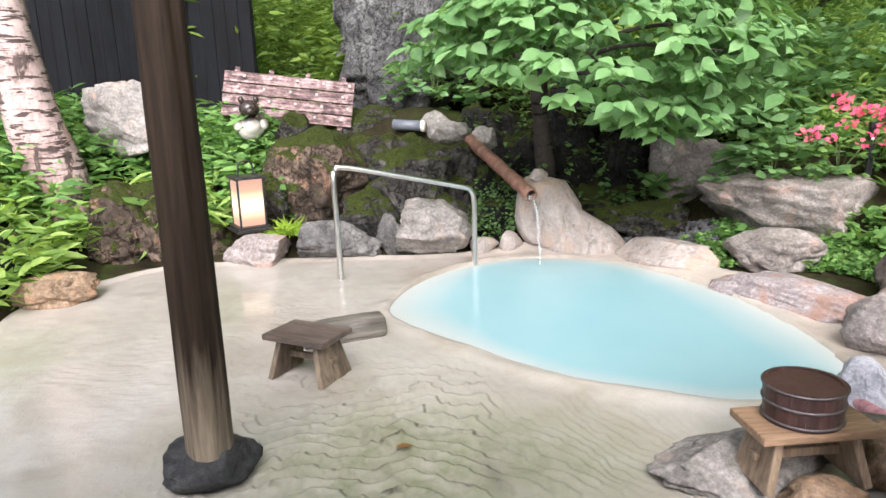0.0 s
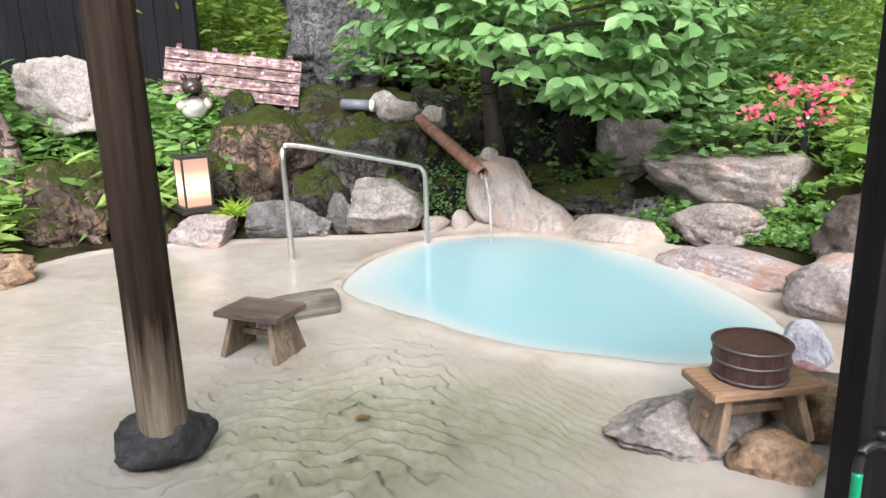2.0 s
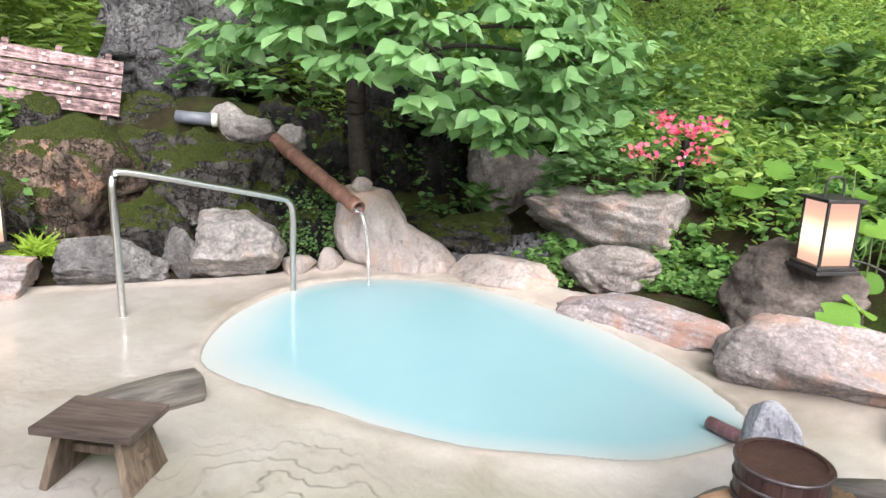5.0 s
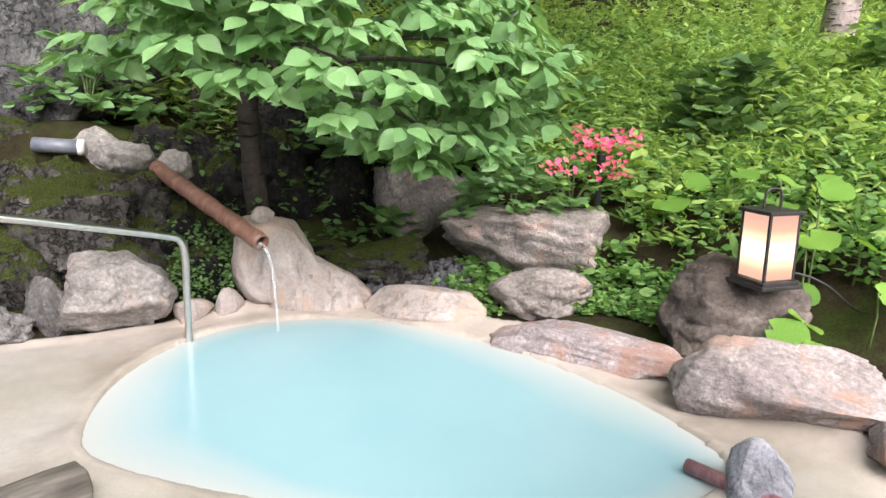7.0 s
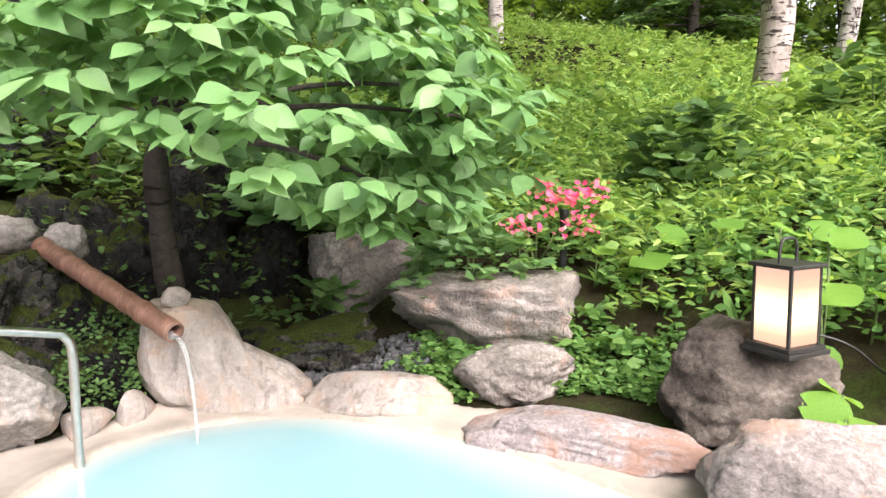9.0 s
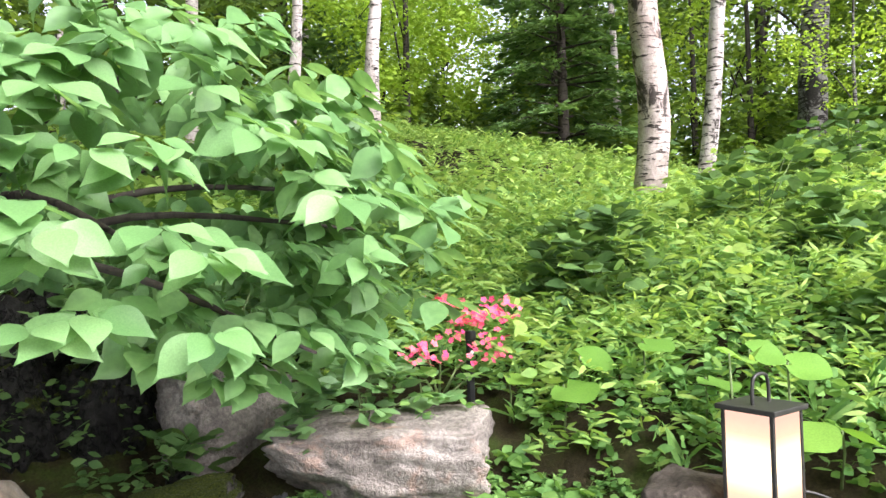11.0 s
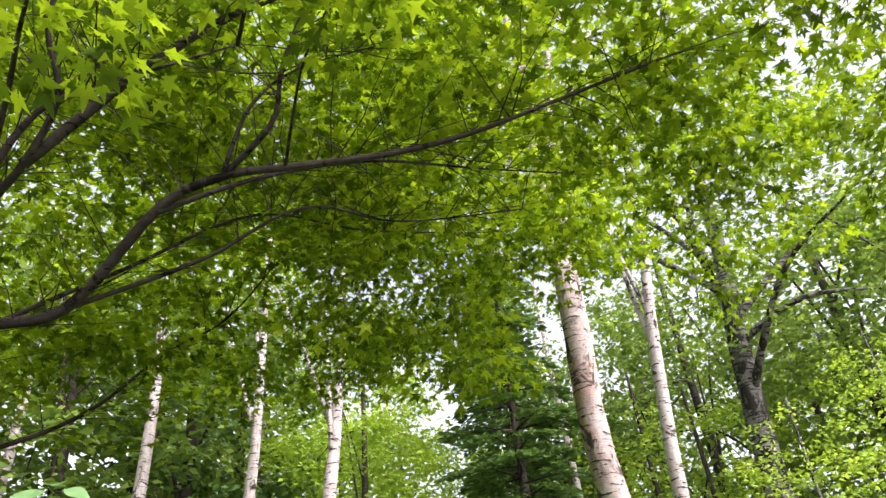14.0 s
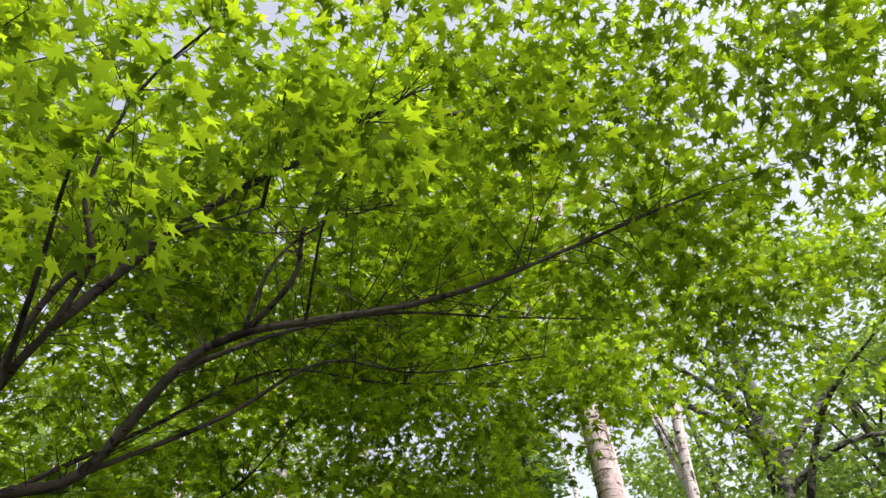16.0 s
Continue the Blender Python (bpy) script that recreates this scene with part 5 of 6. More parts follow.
# ---------- maple over the bath ----------
mp = thing("maple_tree", (0.9, 8.9, 1.2), 0, "spreading maple with bright green leaves over the bath", "tree")
MB = Vector((0.9, 8.9, 1.2))
BOUGHS = [
    ([(0.9, 8.9, 1.2), (0.95, 8.6, 2.4), (1.1, 8.0, 3.4), (1.28, 7.4, 4.0), (1.63, 6.83, 4.07), (1.74, 6.03, 4.45), (1.91, 5.65, 4.55), (2.14, 5.34, 4.56), (2.52, 4.85, 4.57), (2.79, 4.44, 4.62), (3.05, 3.96, 4.72), (3.4, 3.4, 4.9)], 0.05),
    ([(0.95, 8.6, 2.4), (0.95, 7.6, 3.6), (1.0, 6.66, 4.34), (1.04, 6.27, 4.53), (1.01, 5.89, 4.77), (0.8, 5.67, 5.05), (0.75, 5.2, 5.5), (0.9, 4.6, 5.8)], 0.036),
    ([(1.91, 5.65, 4.55), (1.96, 5.24, 4.74), (1.84, 4.99, 4.96), (1.8, 4.6, 5.3), (2.0, 4.1, 5.6)], 0.022),
    ([(1.74, 6.03, 4.42), (2.2, 5.7, 4.75), (2.8, 5.3, 5.0), (3.6, 4.9, 5.15), (4.5, 4.4, 5.3)], 0.02),
    ([(1.63, 6.83, 4.07), (2.15, 6.2, 4.35), (2.6, 5.75, 4.75), (3.3, 5.5, 4.85), (4.2, 5.0, 5.15)], 0.018),
    ([(1.28, 7.4, 4.0), (1.9, 6.75, 4.45), (2.5, 6.2, 4.9), (3.3, 5.9, 5.0), (4.3, 5.6, 5.3)], 0.018),
    ([(1.1, 8.0, 3.4), (1.9, 9.1, 3.9), (2.47, 9.4, 4.26), (2.76, 8.86, 4.44), (2.97, 8.19, 4.75), (3.22, 7.64, 4.95), (3.4, 7.2, 5.4)], 0.03),
    ([(0.99, 6.65, 4.17), (0.93, 6.4, 4.45), (0.95, 6.1, 4.66), (1.03, 5.88, 4.75), (1.25, 5.5, 4.8), (1.6, 5.1, 5.0)], 0.03),
    ([(1.91, 5.65, 4.55), (1.9, 5.4, 4.95), (2.1, 5.2, 5.3), (2.5, 4.9, 5.6)], 0.016),
    ([(1.0, 6.66, 4.34), (0.4, 5.9, 4.7), (0.0, 5.2, 5.0), (-0.2, 4.5, 5.4)], 0.03),
    ([(1.04, 6.27, 4.53), (1.5, 5.4, 5.3), (2.2, 4.6, 5.9), (3.0, 3.9, 6.3), (3.9, 3.2, 6.5)], 0.035),
]
mpos, mdir = [], []
tw_v, tw_f, tw_n = [], [], 0
for pts, r in BOUGHS:
    sp_ = smooth_path([Vector(q) - MB for q in pts], 6)
    k = len(sp_)
    tube("limb", sp_, [max(r * (1 - 0.82 * i / (k - 1)), 0.006) for i in range(k)], M_DARKBARK, mp, 9, rough=0.12)
    for i in range(8, k):
        for _ in range(4):
            s = sp_[i]
            d = Vector(unit(1, 0.0, 0.4)[0])
            fwd = (sp_[min(i + 1, k - 1)] - sp_[i - 1]).normalized()
            d = (d + fwd * 0.5).normalized()
            ln = rng.uniform(0.35, 1.0)
            e = s + d * ln + Vector((0, 0, -0.08 * ln))
            if rng.random() < 0.45:
                bend = Vector((rng.normal(0, 0.07), rng.normal(0, 0.07), 0.06)) * ln
                tv_, tf_ = tube_arrays([s, s.lerp(e, 0.33) + bend, s.lerp(e, 0.66) + bend * 0.3, e], [0.005, 0.0035, 0.0025, 0.0015], 4)
                tw_v += tv_
                tw_f += [tuple(q + tw_n for q in f) for f in tf_]
                tw_n += len(tv_)
            m_ = int(ln * (20 if r > 0.021 else 12))
            for q in range(m_):
                c = s.lerp(e, rng.uniform(0.15, 1.05))
                o = Vector(unit(1, -0.1, 0.45)[0]) * rng.uniform(0.03, 0.18)
                mpos.append(c + o)
                mdir.append(o.normalized() + d * 0.5)
me = bpy.data.meshes.new("twigs")
me.from_pydata([tuple(q) for q in tw_v], [], tw_f)
tw = link_mesh(me, "twig_work", M_DARKBARK, mp)
tagged(tw, kind="stuff")
# leafy plates: horizontal sprays of foliage, denser far from the eye and thinner to the south
plates = []
while len(plates) < 400:
    x, y, z = rng.uniform(-0.8, 8.2), rng.uniform(1.6, 10.5), rng.uniform(3.7, 7.4)
    r = math.hypot(x - 0.3, y - 2.8)
    az = math.degrees(math.atan2(x - 0.3, y - 2.8))
    el = math.degrees(math.atan2(z - 1.65, r))
    if el < 25 or (az < 42 and el < 42 and rng.random() < 0.6) or (y < 5.2 and z > 5.9) or (z < 5.1 and el > 31) or (az > 75 and rng.random() < 0.2) or (az > 55 and el < 33) or rng.random() < 0.25 * (el > 58):
        continue
    plates.append((x, y, z, rng.uniform(0.3, 0.7)))
for _ in range(75):
    plates.append((rng.uniform(2.2, 6.8), rng.uniform(1.4, 4.6), rng.uniform(4.9, 7.0), rng.uniform(0.35, 0.7)))
for _ in range(26):
    plates.append((rng.uniform(0.3, 3.2), rng.uniform(3.3, 5.0), rng.uniform(5.0, 5.9), rng.uniform(0.35, 0.7)))
for _ in range(38):
    plates.append((rng.uniform(3.2, 6.0), rng.uniform(5.0, 7.8), rng.uniform(5.3, 7.6), rng.uniform(0.35, 0.65)))
PL = np.array(plates)
per = 84
c = PL[:, :3].repeat(per, 0)
n = len(c)
ang, rad = rng.uniform(0, 2 * math.pi, n), np.sqrt(rng.uniform(0, 1, n)) * PL[:, 3].repeat(per)
off = np.stack([np.cos(ang) * rad, np.sin(ang) * rad, -0.22 * rad ** 2 + rng.normal(0, 0.045, n)], 1)
# low sprays at the tips of two drooping boughs over the bathers' side
for pts, r in ([(1.0, 6.66, 4.34), (0.75, 5.6, 4.3), (0.6, 4.9, 4.0), (0.5, 4.35, 3.75)], 0.02), ([(1.6, 5.1, 5.0), (1.3, 4.5, 4.75), (1.05, 4.05, 4.45)], 0.014), ([(2.14, 5.34, 4.56), (1.75, 4.7, 4.55), (1.5, 4.2, 4.3)], 0.012):
    sp_ = smooth_path([Vector(q) - MB for q in pts], 5)
    tube("limb", sp_, [max(r * (1 - 0.8 * i / (len(sp_) - 1)), 0.004) for i in range(len(sp_))], M_DARKBARK, mp, 7, rough=0.12)
    for _ in range(6):
        cc = np.array(pts[-1]) + (rng.normal(0, 0.22), rng.normal(0, 0.22), rng.normal(0, 0.05))
        for _ in range(26):
            a, q = rng.uniform(0, 6.28), rng.uniform(0, 1) ** 0.5 * 0.26
            o = np.array((math.cos(a) * q, math.sin(a) * q, -0.5 * q * q + rng.normal(0, 0.02)))
            mpos.append(Vector(cc + o) - MB)
            mdir.append(Vector(o + (0, 0, -0.03)).normalized())
hi_c = np.stack([rng.uniform(-2.5, 7, 150), rng.uniform(5.0, 14, 150), rng.uniform(7.4, 9.8, 150)], 1).repeat(64, 0)
hi_n = len(hi_c)
hi_a, hi_r = rng.uniform(0, 2 * math.pi, hi_n), np.sqrt(rng.uniform(0, 1, hi_n)) * 1.0
hi_o = np.stack([np.cos(hi_a) * hi_r, np.sin(hi_a) * hi_r, -0.15 * hi_r ** 2 + rng.normal(0, 0.12, hi_n)], 1)
leaf_mesh("upper_foliage", MAPLE, hi_c + hi_o - np.array(MB), hi_o + unit(hi_n, -0.3, 0.1) * 0.3, unit(hi_n, 0.7, 1.0), rng.uniform(0.17, 0.27, hi_n), M_MAPLE, mp)["kind"] = "stuff"
pos = np.concatenate([c + off - np.array(MB), np.array([q[:] for q in mpos])])
dr_ = np.concatenate([off + unit(n, -0.3, 0.1) * 0.3, np.array([q[:] for q in mdir])])
dr_[:, 2] -= 0.15
nn = len(pos)
nrm = unit(nn, 0.8, 1.0)
sz = rng.uniform(0.085, 0.15, nn)
# the leaves sit on and above the boughs, whose undersides are bare
P = pos + np.array(MB)
keep = np.ones(nn, bool)
for pts, r in BOUGHS[:4] + BOUGHS[6:9]:
    for q in smooth_path([Vector(v) for v in pts], 3):
        keep &= ~((np.hypot(P[:, 0] - q.x, P[:, 1] - q.y) < 0.55) & (P[:, 2] < q.z + 0.03) & (P[:, 2] > q.z - 0.9) & (rng.uniform(0, 1, nn) < 0.6))
pos, dr_, nrm, sz = pos[keep], dr_[keep], nrm[keep], sz[keep]
near = np.argsort(np.linalg.norm(pos + np.array(MB) - (0.3, 2.75, 1.6), axis=1))
leaf_mesh("foliage", MAPLE, pos[near[300:]], dr_[near[300:]], nrm[near[300:]], sz[near[300:]], M_MAPLE, mp)["kind"] = "stuff"
one = mesh_np("leaf", *MAPLE)
one.materials.append(M_MAPLE)


def leaf_pose(p, d, n, s):
    d, n = Vector(d).normalized(), Vector(n)
    x = d.cross(n).normalized()
    z = x.cross(d)
    return Matrix.Translation(Vector(p)) @ Matrix((x, d, z)).transposed().to_4x4() @ Matrix.Diagonal((s, s, s, 1))


for i in near[:300]:
    lf = new("leaf", one)
    lf.parent = mp
    lf.matrix_basis = leaf_pose(pos[i], dr_[i], nrm[i], sz[i])

# ---------- the big-leaved shrub over the pool ----------
shb = thing("broadleaf_shrub", (0.95, 6.75, 0.5), 0, "broad-leaved shrub hanging over the pool edge", "shrub")
SB = np.array((0.95, 6.75, 0.5))
tube("trunk", smooth_path([(0.05, 0.15, -0.1), (0, 0.05, 0.4), (-0.05, -0.1, 0.95), (0.05, -0.5, 1.4), (0.2, -0.9, 1.65)], 6), [0.1, 0.095, 0.09, 0.088, 0.085, 0.08, 0.08, 0.078, 0.075, 0.075, 0.07, 0.07, 0.068, 0.065, 0.06, 0.058, 0.055, 0.05, 0.045, 0.04, 0.035, 0.03, 0.028, 0.025, 0.02], M_DARKBARK, shb, 14, rough=0.3)
for e in ((-1.2, -0.3, 1.3), (-0.7, -1.2, 1.6), (0.1, -2.1, 1.2), (0.9, -2.0, 1.3), (1.3, -1.5, 1.5), (0.9, -0.8, 1.7), (-0.3, -0.6, 1.9), (0.5, -2.3, 0.9), (-0.3, -1.9, 1.2)):
    s = Vector((-0.02, -0.15, 0.95 + rng.uniform(0, 0.3)))
    e = Vector(e)
    tube("branch", smooth_path([s, s.lerp(e, 0.5) + Vector((0, 0, 0.05)), e - Vector((0, 0, 0.2))], 5), [0.03 - 0.0025 * i for i in range(11)], M_DARKBARK, shb, 8)
# whorls of leaves on the hull of the crown
pos, dr_, nrm, sz = [], [], [], []
sprays = 0
while sprays < 175:
    u = unit(1)[0] * rng.uniform(0.3, 1.0) ** 0.35
    sx, sy, sz_ = 1.12 + u[0] * 1.2, 5.35 + u[1] * 0.95, 1.75 + u[2] * 0.7
    out = np.array((sx - 1.1, sy - 5.5, 0.0))
    out /= np.linalg.norm(out) + 1e-6
    low = 1.12 + 0.7 * min(max(1.35 - sx, 0), 0.65) + 0.1 * max(sx - 1.35, 0) + 0.15 * max(0, sy - 5.0)
    if sz_ < low or (sx < 0.1 and sz_ < 1.3 + 0.25 * (0.1 - sx)):
        continue
    sprays += 1
    # each spray is a flat, slightly drooping shelf of leaf whorls
    for _ in range(rng.integers(3, 6)):
        q, w = rng.uniform(-0.05, 0.3), rng.normal(0, 0.14)
        x, y, z = sx + out[0] * q - out[1] * w, sy + out[1] * q + out[0] * w, sz_ - 0.35 * max(q, 0) + rng.normal(0, 0.025)
        a0, k = rng.uniform(0, 6.28), rng.integers(4, 6)
        scale = rng.uniform(0.7, 1.15)
        for i in range(k):
            a = a0 + i * 2 * math.pi / k + rng.uniform(-0.25, 0.25)
            d = np.array((math.cos(a), math.sin(a), -0.2 - rng.uniform(0, 0.55))) + out * 0.4
            pos.append(np.array((x, y, z)) + 0.025 * d)
            dr_.append(d)
            nrm.append(np.array((0, 0, 1.0)) + 0.85 * out + rng.normal(0, 0.26, 3))
            sz.append(rng.uniform(0.09, 0.165) * scale)
pos, dr_, nrm, sz = np.array(pos) - SB, np.array(dr_), np.array(nrm), np.array(sz)
near = np.argsort(np.linalg.norm(pos + SB - (0.3, 3.0, 1.6), axis=1))
leaf_mesh("foliage", BIGLEAF, pos[near[300:]], dr_[near[300:]], nrm[near[300:]], sz[near[300:]], M_SHRUB, shb)["kind"] = "stuff"
one = mesh_np("leaf", *BIGLEAF)
one.materials.append(M_SHRUB)
one.polygons.foreach_set("use_smooth", [True] * len(one.polygons))
for i in near[:300]:
    lf = new("leaf", one)
    lf.parent = shb
    lf.matrix_basis = leaf_pose(pos[i], dr_[i], nrm[i], sz[i])


def whorl_shrub(name, base, half, count, size, mat, label, shape=OVATE, stems=7, category="shrub", lean=0.3, k=5, group=""):
    """A low shrub: stems with whorls of leaves round a loose dome."""
    t = thing(name, base, 0, label, category, group)
    u = unit(count, -0.1, 1.0) * (rng.uniform(0.25, 1.0, count) ** 0.4)[:, None] * np.asarray(half)
    for i in range(stems):
        e = Vector(u[i])
        tube("stem", [(0, 0, -0.05), tuple(e * 0.5 + Vector((0, 0, 0.05))), tuple(e)], [0.009, 0.006, 0.003], M_STEM, t, 6)
    c = u.repeat(k, 0)
    n = len(c)
    d = unit(n, -0.25, 0.35) + c / (np.linalg.norm(c, axis=1, keepdims=True) + 1e-6) * lean
    leaf_mesh("foliage", shape, c + 0.01 * d, d, unit(n, 0.5, 1.0), size * rng.uniform(0.6, 1.25, n), mat, t)
    return t


whorl_shrub("low_shrub", (2.75, 5.85, 0.55), (0.5, 0.42, 0.48), 75, 0.13, M_SHRUB, "low shrub with pale green whorled leaves above the rock")
whorl_shrub("low_shrub", (2.1, 7.4, 0.95), (0.9, 0.6, 0.9), 150, 0.13, M_SHRUB, "leafy shrub on the bank behind the rocks")
whorl_shrub("low_shrub", (3.3, 7.2, 1.0), (0.9, 0.7, 0.9), 150, 0.14, M_SHRUB, "leafy shrub on the bank behind the rocks")
whorl_shrub("low_shrub", (2.6, 8.4, 1.2), (1.1, 0.9, 1.2), 180, 0.15, M_SASA, "leafy shrub on the bank behind the rocks")
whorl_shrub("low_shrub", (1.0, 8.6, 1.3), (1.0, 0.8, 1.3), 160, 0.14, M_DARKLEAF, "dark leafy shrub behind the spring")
whorl_shrub("broadleaf_shrub", (2.5, 6.9, 1.05), (0.95, 0.7, 0.8), 170, 0.14, M_SHRUB, "broad-leaved shrub with pale green leaves on the bank")
whorl_shrub("broadleaf_shrub", (3.9, 7.4, 1.2), (0.9, 0.8, 0.9), 140, 0.14, M_SHRUB, "broad-leaved shrub with pale green leaves on the bank")
whorl_shrub("fern", (1.95, 6.55, 0.35), (0.22, 0.2, 0.25), 12, 0.14, M_DARKLEAF, "small dark fern by the shaded rocks")
whorl_shrub("low_shrub", (-0.1, 7.95, 1.35), (0.55, 0.4, 0.6), 60, 0.13, M_SHRUB, "pale green shrub in front of the huge boulder")
for x, y, hx, hz, n_ in ((4.95, 5.65, 0.55, 0.8, 110), (7.2, 5.2, 0.75, 0.9, 90), (5.0, 3.3, 0.5, 0.7, 60), (9.5, 5.0, 0.9, 1.1, 90), (6.3, 4.2, 0.5, 0.6, 60)):
    whorl_shrub("dark_shrub", (x, y, gz(x, y)), (hx, hx, hz), n_, 0.17, M_DARKLEAF, "tall dark shrub with coarse leaves on the slope", group="dark shrubs on the slope")

# azaleas
az = whorl_shrub("azalea", (3.2, 5.68, 0.68), (0.42, 0.3, 0.42), 70, 0.06, M_LOW, "flowering azalea with bright pink blossoms", shape=OVATE)
petal = (np.concatenate([np.array([(0, 0, 0)])] + [np.array([(math.sin(a - .52) * .78, math.cos(a - .52) * .78, .25), (math.sin(a) * 1.0, math.cos(a) * 1.0, .18), (math.sin(a + .52) * .78, math.cos(a + .52) * .78, .25)]) for a in np.arange(5) * 2 * math.pi / 5]),
         np.array([f for i in range(5) for f in ((0, 3 * i + 1, 3 * i + 2), (0, 3 * i + 2, 3 * i + 3))]))
one = mesh_np("flower", *petal)
one.materials.append(M_FLOWER)
heads = [(hx + rng.normal(0, 0.09), hz + rng.normal(0, 0.05)) for hx, hz in [(-0.05, 0.47), (0.25, 0.45), (-0.3, 0.3), (0.2, 0.25), (-0.1, 0.52), (0.35, 0.5)] for _ in range(5)]
for i in range(190):
    cx, cz = heads[i % 30]
    p = (cx + rng.normal(0, 0.028), -0.2 + rng.normal(0, 0.06), cz + rng.normal(0, 0.024))
    fl_ = new("flower", one)
    fl_.parent = az
    fl_.matrix_basis = leaf_pose(p, unit(1, -0.4, 0.4)[0], (rng.normal(-0.4, 0.3), -1 + rng.normal(0, 0.3), 0.7), rng.uniform(0.017, 0.027))

# ---------- undergrowth ----------
FOOT = np.array([(r[1], r[2], max(r[4], r[5]) * 0.5) for r in ROCKS])


def free(x, y, pad=0.9):
    ok = np.ones(len(x), bool)
    for fx, fy, fr in FOOT:
        ok &= (x - fx) ** 2 + (y - fy) ** 2 > (fr * pad) ** 2
    ok &= signed(BASIN, x, y) > 0.12
    ok &= ~((x > -2.0) & (x < 2.3) & (y > 5.7) & (y < 7.7))
    ok &= y > 2.3
    return ok


def scatter(name, label, x, y, height, per, size, shape, mat, up=(0.0, 0.7), grow=0.0, category="plants"):
    z = ground_height(x, y)
    r = np.hypot(x - 0.3, y - 2.8)
    n = len(x)
    h = height * rng.uniform(0.5, 1.2, n) * (1 + grow * r)
    b = np.stack([x, y, z], 1).repeat(per, 0)
    hh = h.repeat(per)
    f = rng.uniform(0.25, 1.0, n * per)
    d = unit(n * per, *up)
    lean_ = unit(n, 0, 0.1).repeat(per, 0) * 0.25
    b = b + lean_ * (hh * f)[:, None]
    b[:, 2] += hh * f
    ob = leaf_mesh(name, shape, b, d, unit(n * per, 0.3, 1.0), size * rng.uniform(0.6, 1.3, n * per) * (1 + grow * r.repeat(per)), mat)
    return tagged(ob, label, category, kind="stuff")


def polar(n, a0, a1, r0, r1, power=0.75):
    a = np.radians(rng.uniform(a0, a1, n))
    r = r0 + (r1 - r0) * rng.uniform(0, 1, n) ** power
    return 0.3 + r * np.sin(a), 2.8 + r * np.cos(a)


x, y = polar(21000, -25, 105, 3.5, 24, 0.6)
k = free(x, y) & (signed(BASIN, x, y) > 2.2) & ((x - 3.75) ** 2 + (y - 4.1) ** 2 > 0.8)
scatter("bamboo_grass", "dense knee-high bamboo grass covering the slope", x[k], y[k], 0.24, 12, 0.09, LANCE, M_SASA, (-0.1, 0.7), 0.045, "grass")
x, y = polar(700, 20, 105, 3.0, 11)
k = free(x, y) & (signed(BASIN, x, y) > 1.1)
scatter("meadow_grass", "thin upright grass among the bamboo grass", x[k], y[k], 0.12, 8, 0.2, BLADE, M_LOW, (0.3, 0.95), 0.02, "grass")
x, y = polar(9000, 18, 105, 2.6, 10, 0.6)
k = free(x, y, 1.15) & (signed(BASIN, x, y) > 1.1)
scatter("slope_herbs", "broad-leaved herbs at the foot of the slope", x[k], y[k], 0.19, 9, 0.06, OVATE, M_LOW, (-0.3, 0.6), 0.04, "herbs")
x, y = polar(3200, 18, 105, 2.8, 9, 0.6)
k = free(x, y, 1.15) & (signed(BASIN, x, y) > 1.1)
scatter("slope_ferns", "narrow-leaved plants standing among the herbs", x[k], y[k], 0.3, 11, 0.1, LANCE, M_SASA, (-0.2, 0.7), 0.03, "plants")
x, y = polar(420, 24, 104, 16, 23)
scatter("understorey", "dark bushes under the trees along the ridge", x, y, 1.9, 60, 0.2, OVATE, M_FOREST, (-0.4, 0.3), 0, "bushes")
x, y = polar(110, 45, 104, 3.6, 12)
k = free(x, y, 1.15) & (signed(BASIN, x, y) > 1.3)
scatter("tall_herbs", "tall broad-leaved herbs standing in the bamboo grass", x[k], y[k], 0.55, 18, 0.1, OVATE, M_SASA, (-0.4, 0.2), 0.03, "herbs")
# low ground cover between the rim rocks
x, y = rng.uniform(1.95, 3.6, 2200), rng.uniform(3.9, 6.0, 2200)
k = free(x, y, 0.72) & (signed(BASIN, x, y) < 1.1)
scatter("ground_cover", "low clover-like ground cover between the rocks", x[k], y[k], 0.07, 7, 0.045, OVATE, M_LOW, (-0.2, 0.3), 0, "ground cover")
x, y = rng.uniform(1.9, 3.2, 120), rng.uniform(4.6, 5.8, 120)
k = free(x, y, 1.0)
scatter("young_herbs", "young broad-leaved herbs behind the rim", x[k], y[k], 0.13, 5, 0.1, OVATE, M_LOW, (-0.2, 0.3), 0, "herbs")
# left bank
x, y = rng.uniform(-5.5, -1.75, 950), rng.uniform(5.9, 7.75, 950)
k = free(x, y, 1.0) | (y > 6.75)
scatter("bamboo_grass", "tall bamboo grass beside the black shed", x[k], y[k], 0.5, 11, 0.17, LANCE, M_LOW, (-0.3, 0.5), 0, "grass")
x, y = rng.uniform(-3.1, -2.1, 26), rng.uniform(6.15, 6.6, 26)
scatter("overhanging_grass", "long arching grass blades over the left rocks", x, y, 0.5, 12, 0.4, BLADE, M_SASA, (-0.3, 0.6), 0, "grass")
x, y = rng.uniform(-4.4, -3.0, 160), rng.uniform(4.3, 6.0, 160)
scatter("bamboo_grass", "bamboo grass at the edge of the deck", x, y, 0.4, 11, 0.2, LANCE, M_SASA, (-0.3, 0.5), 0, "grass")
x, y = rng.uniform(-2.05, -1.45, 90), rng.uniform(6.45, 7.0, 90)
scatter("bank_herbs", "leafy herbs behind the lantern", x, y, 0.42, 11, 0.09, OVATE, M_LOW, (-0.3, 0.4), 0, "herbs")
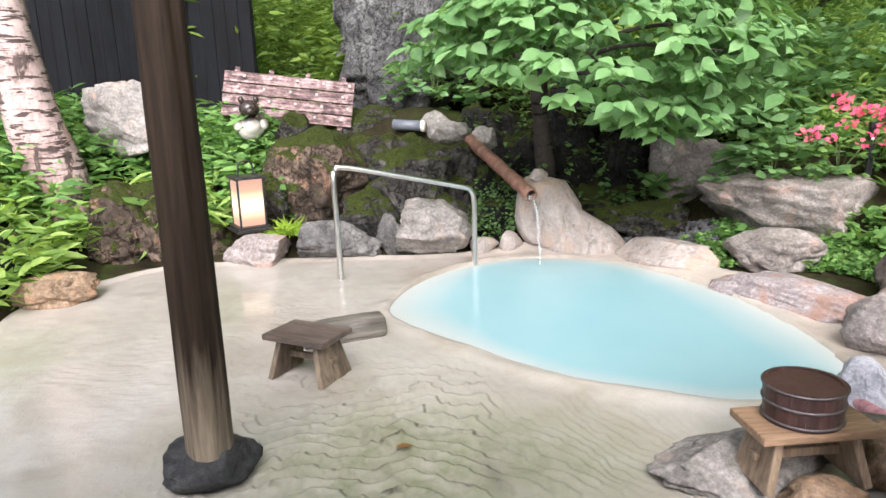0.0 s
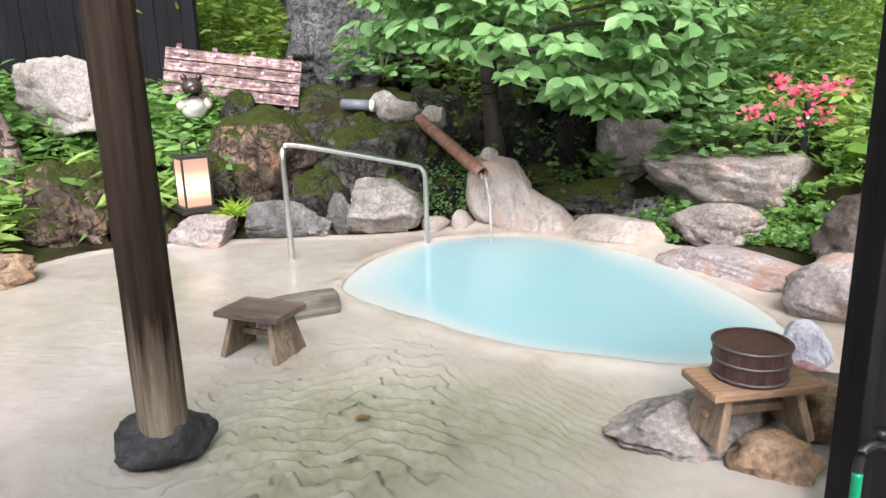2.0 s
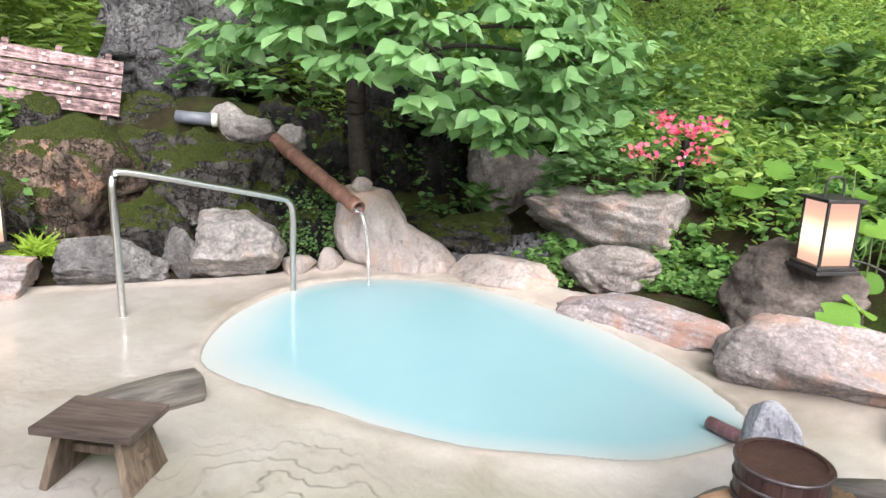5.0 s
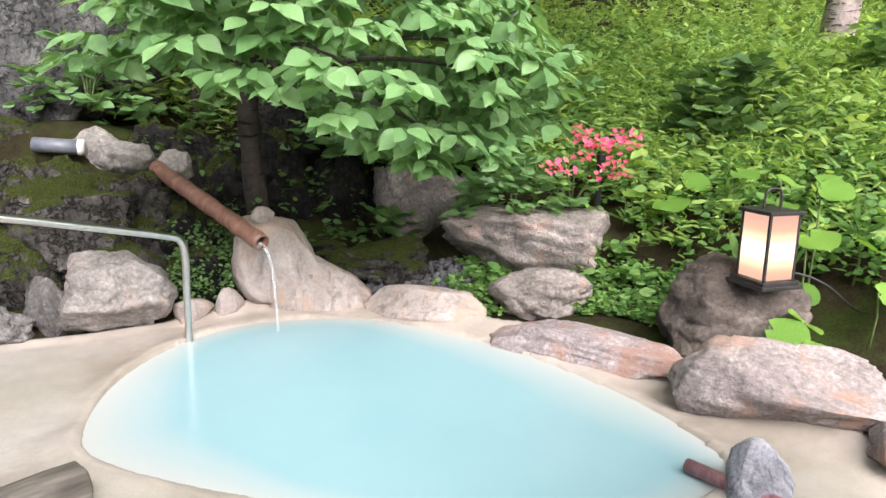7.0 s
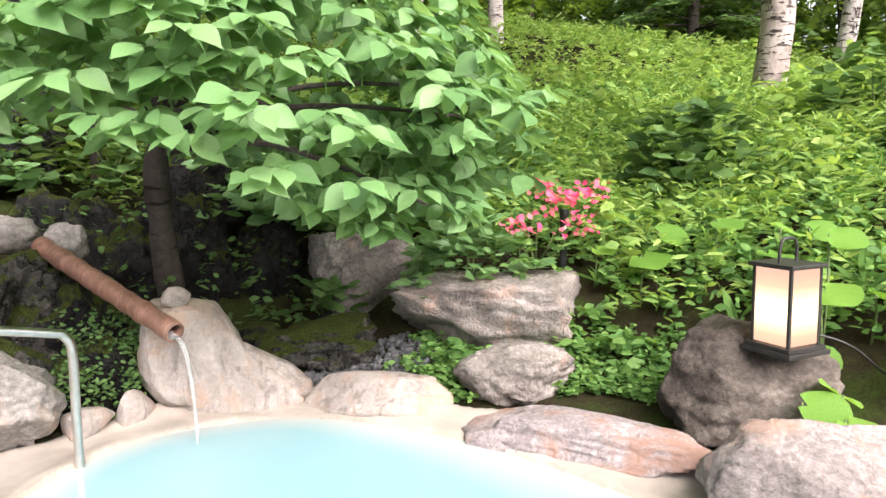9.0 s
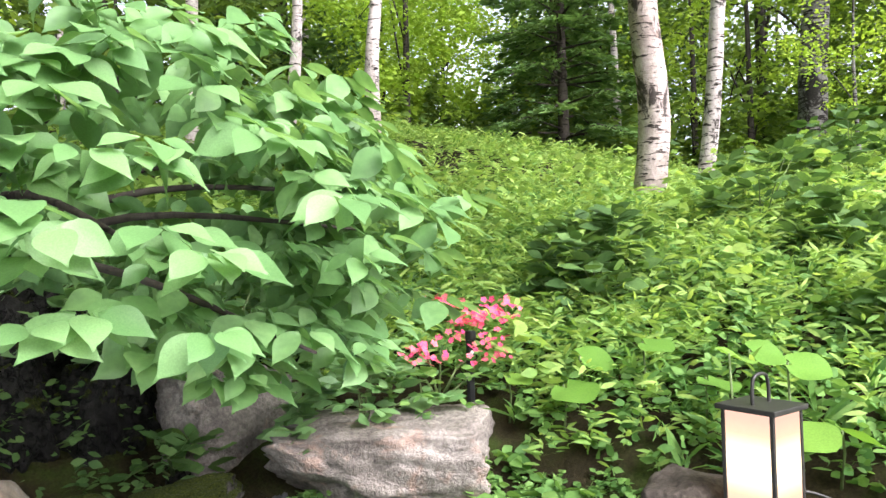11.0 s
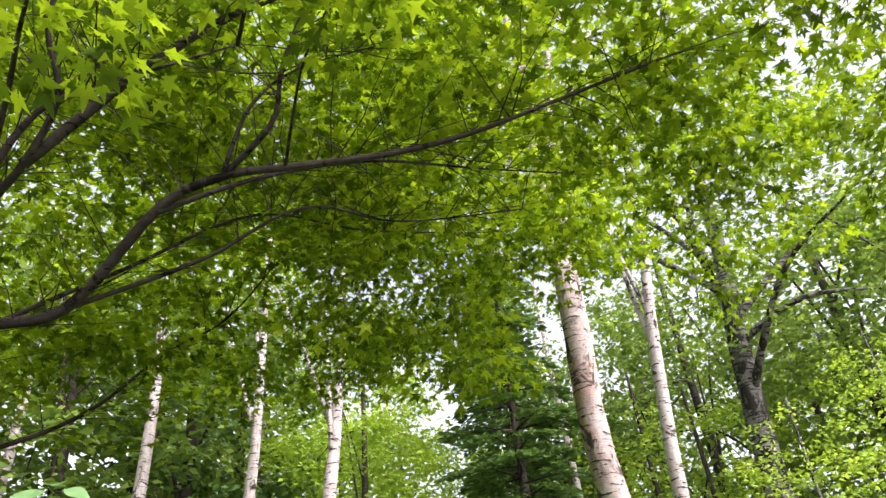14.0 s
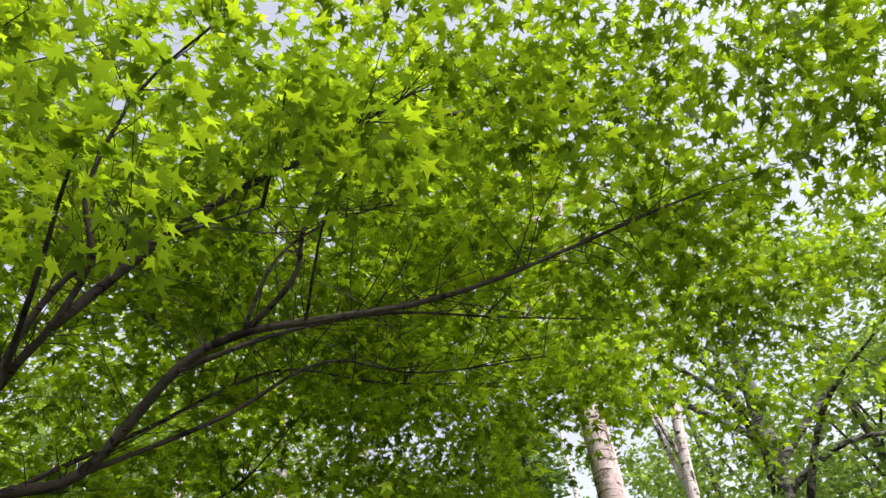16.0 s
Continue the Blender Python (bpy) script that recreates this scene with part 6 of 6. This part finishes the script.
x, y = rng.normal(-1.43, 0.06, 40), rng.normal(6.12, 0.06, 40)
z0 = 0.2
ob = leaf_mesh("grass_tuft", BLADE, np.stack([x, y, np.full(40, z0)], 1).repeat(5, 0), unit(200, 0.0, 0.8), unit(200, 0.2, 1), rng.uniform(0.1, 0.2, 200), M_LIME)
tagged(ob, "yellow-green grass tuft beside the lantern", "grass", kind="stuff")
# woods floor behind the boulder and the shed
x, y = rng.uniform(-4, 2.5, 1300), rng.uniform(8.5, 14, 1300)
scatter("understorey", "dense undergrowth in the woods behind", x, y, 1.3, 16, 0.17, LANCE, M_FOREST, (-0.3, 0.4), 0, "plants")
# trailing plants on the dark rocks
x, y = rng.uniform(0.2, 2.3, 90), rng.uniform(6.4, 7.4, 90)
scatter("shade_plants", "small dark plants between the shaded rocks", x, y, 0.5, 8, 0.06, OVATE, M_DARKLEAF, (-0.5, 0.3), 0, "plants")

x, y = rng.uniform(0.2, 0.72, 150), rng.uniform(5.98, 6.3, 150)
pz = 0.12 + (y - 5.98) * 1.3 + rng.uniform(-0.05, 0.08, 150)
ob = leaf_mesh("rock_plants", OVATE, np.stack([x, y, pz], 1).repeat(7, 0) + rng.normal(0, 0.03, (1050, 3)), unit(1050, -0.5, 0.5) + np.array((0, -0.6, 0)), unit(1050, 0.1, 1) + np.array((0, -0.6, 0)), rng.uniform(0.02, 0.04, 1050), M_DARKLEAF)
tagged(ob, "small-leaved creeping plants on the wet rock beside the spout", "plants", kind="stuff")

# round butterbur leaves by the lantern
one = mesh_np("blade", *ROUND)
one.materials.append(M_BROAD)
for x, y, z, s, az_ in ((3.45, 4.95, 0.78, 0.3, 200), (3.62, 4.95, 0.92, 0.28, 120), (3.4, 5.3, 0.8, 0.18, 160), (3.33, 3.95, 0.72, 0.24, 190), (3.2, 3.75, 0.42, 0.22, 150), (3.7, 4.25, 0.85, 0.24, 200),
                         (3.9, 4.1, 0.98, 0.24, 130), (3.8, 4.65, 1.0, 0.22, 170), (3.1, 3.65, 0.36, 0.18, 210), (3.1, 5.75, 0.85, 0.16, 180), (2.72, 3.5, 0.34, 0.24, 150), (2.86, 3.4, 0.37, 0.23, 60),
                         (2.76, 3.34, 0.3, 0.18, 200), (4.2, 4.7, 0.62, 0.26, 170), (4.46, 4.62, 0.74, 0.24, 140), (4.06, 3.75, 0.62, 0.26, 190), (3.91, 3.6, 0.5, 0.24, 150), (4.63, 4.05, 0.72, 0.25, 180), (4.88, 3.82, 0.8, 0.25, 160), (3.25, 3.7, 0.75, 0.24, 190), (3.4, 3.75, 1.0, 0.22, 150), (3.4, 4.0, 1.02, 0.22, 90), (3.6, 3.6, 0.7, 0.24, 200), (3.55, 3.35, 0.6, 0.26, 170), (3.3, 3.3, 0.5, 0.22, 120)):
    g = gz(x, y)
    t = thing("butterbur", (x, y, g), 0, "butterbur with round bright green leaves by the lantern", "plant", "butterburs by the lantern")
    tube("stalk", [(0.03, 0.03, -0.05), (0.02, 0, (z - g) * 0.6), (0, 0, z - g)], [0.008, 0.006, 0.005], M_STEM, t, 6)
    lf = new("blade", one)
    lf.parent = t
    a = radians(az_)
    lf.matrix_basis = leaf_pose((0, 0, z - g), (math.sin(a), math.cos(a), -0.2), (rng.normal(-0.3, 0.3), -0.5 + rng.normal(0, 0.2), 1), s * 0.88)
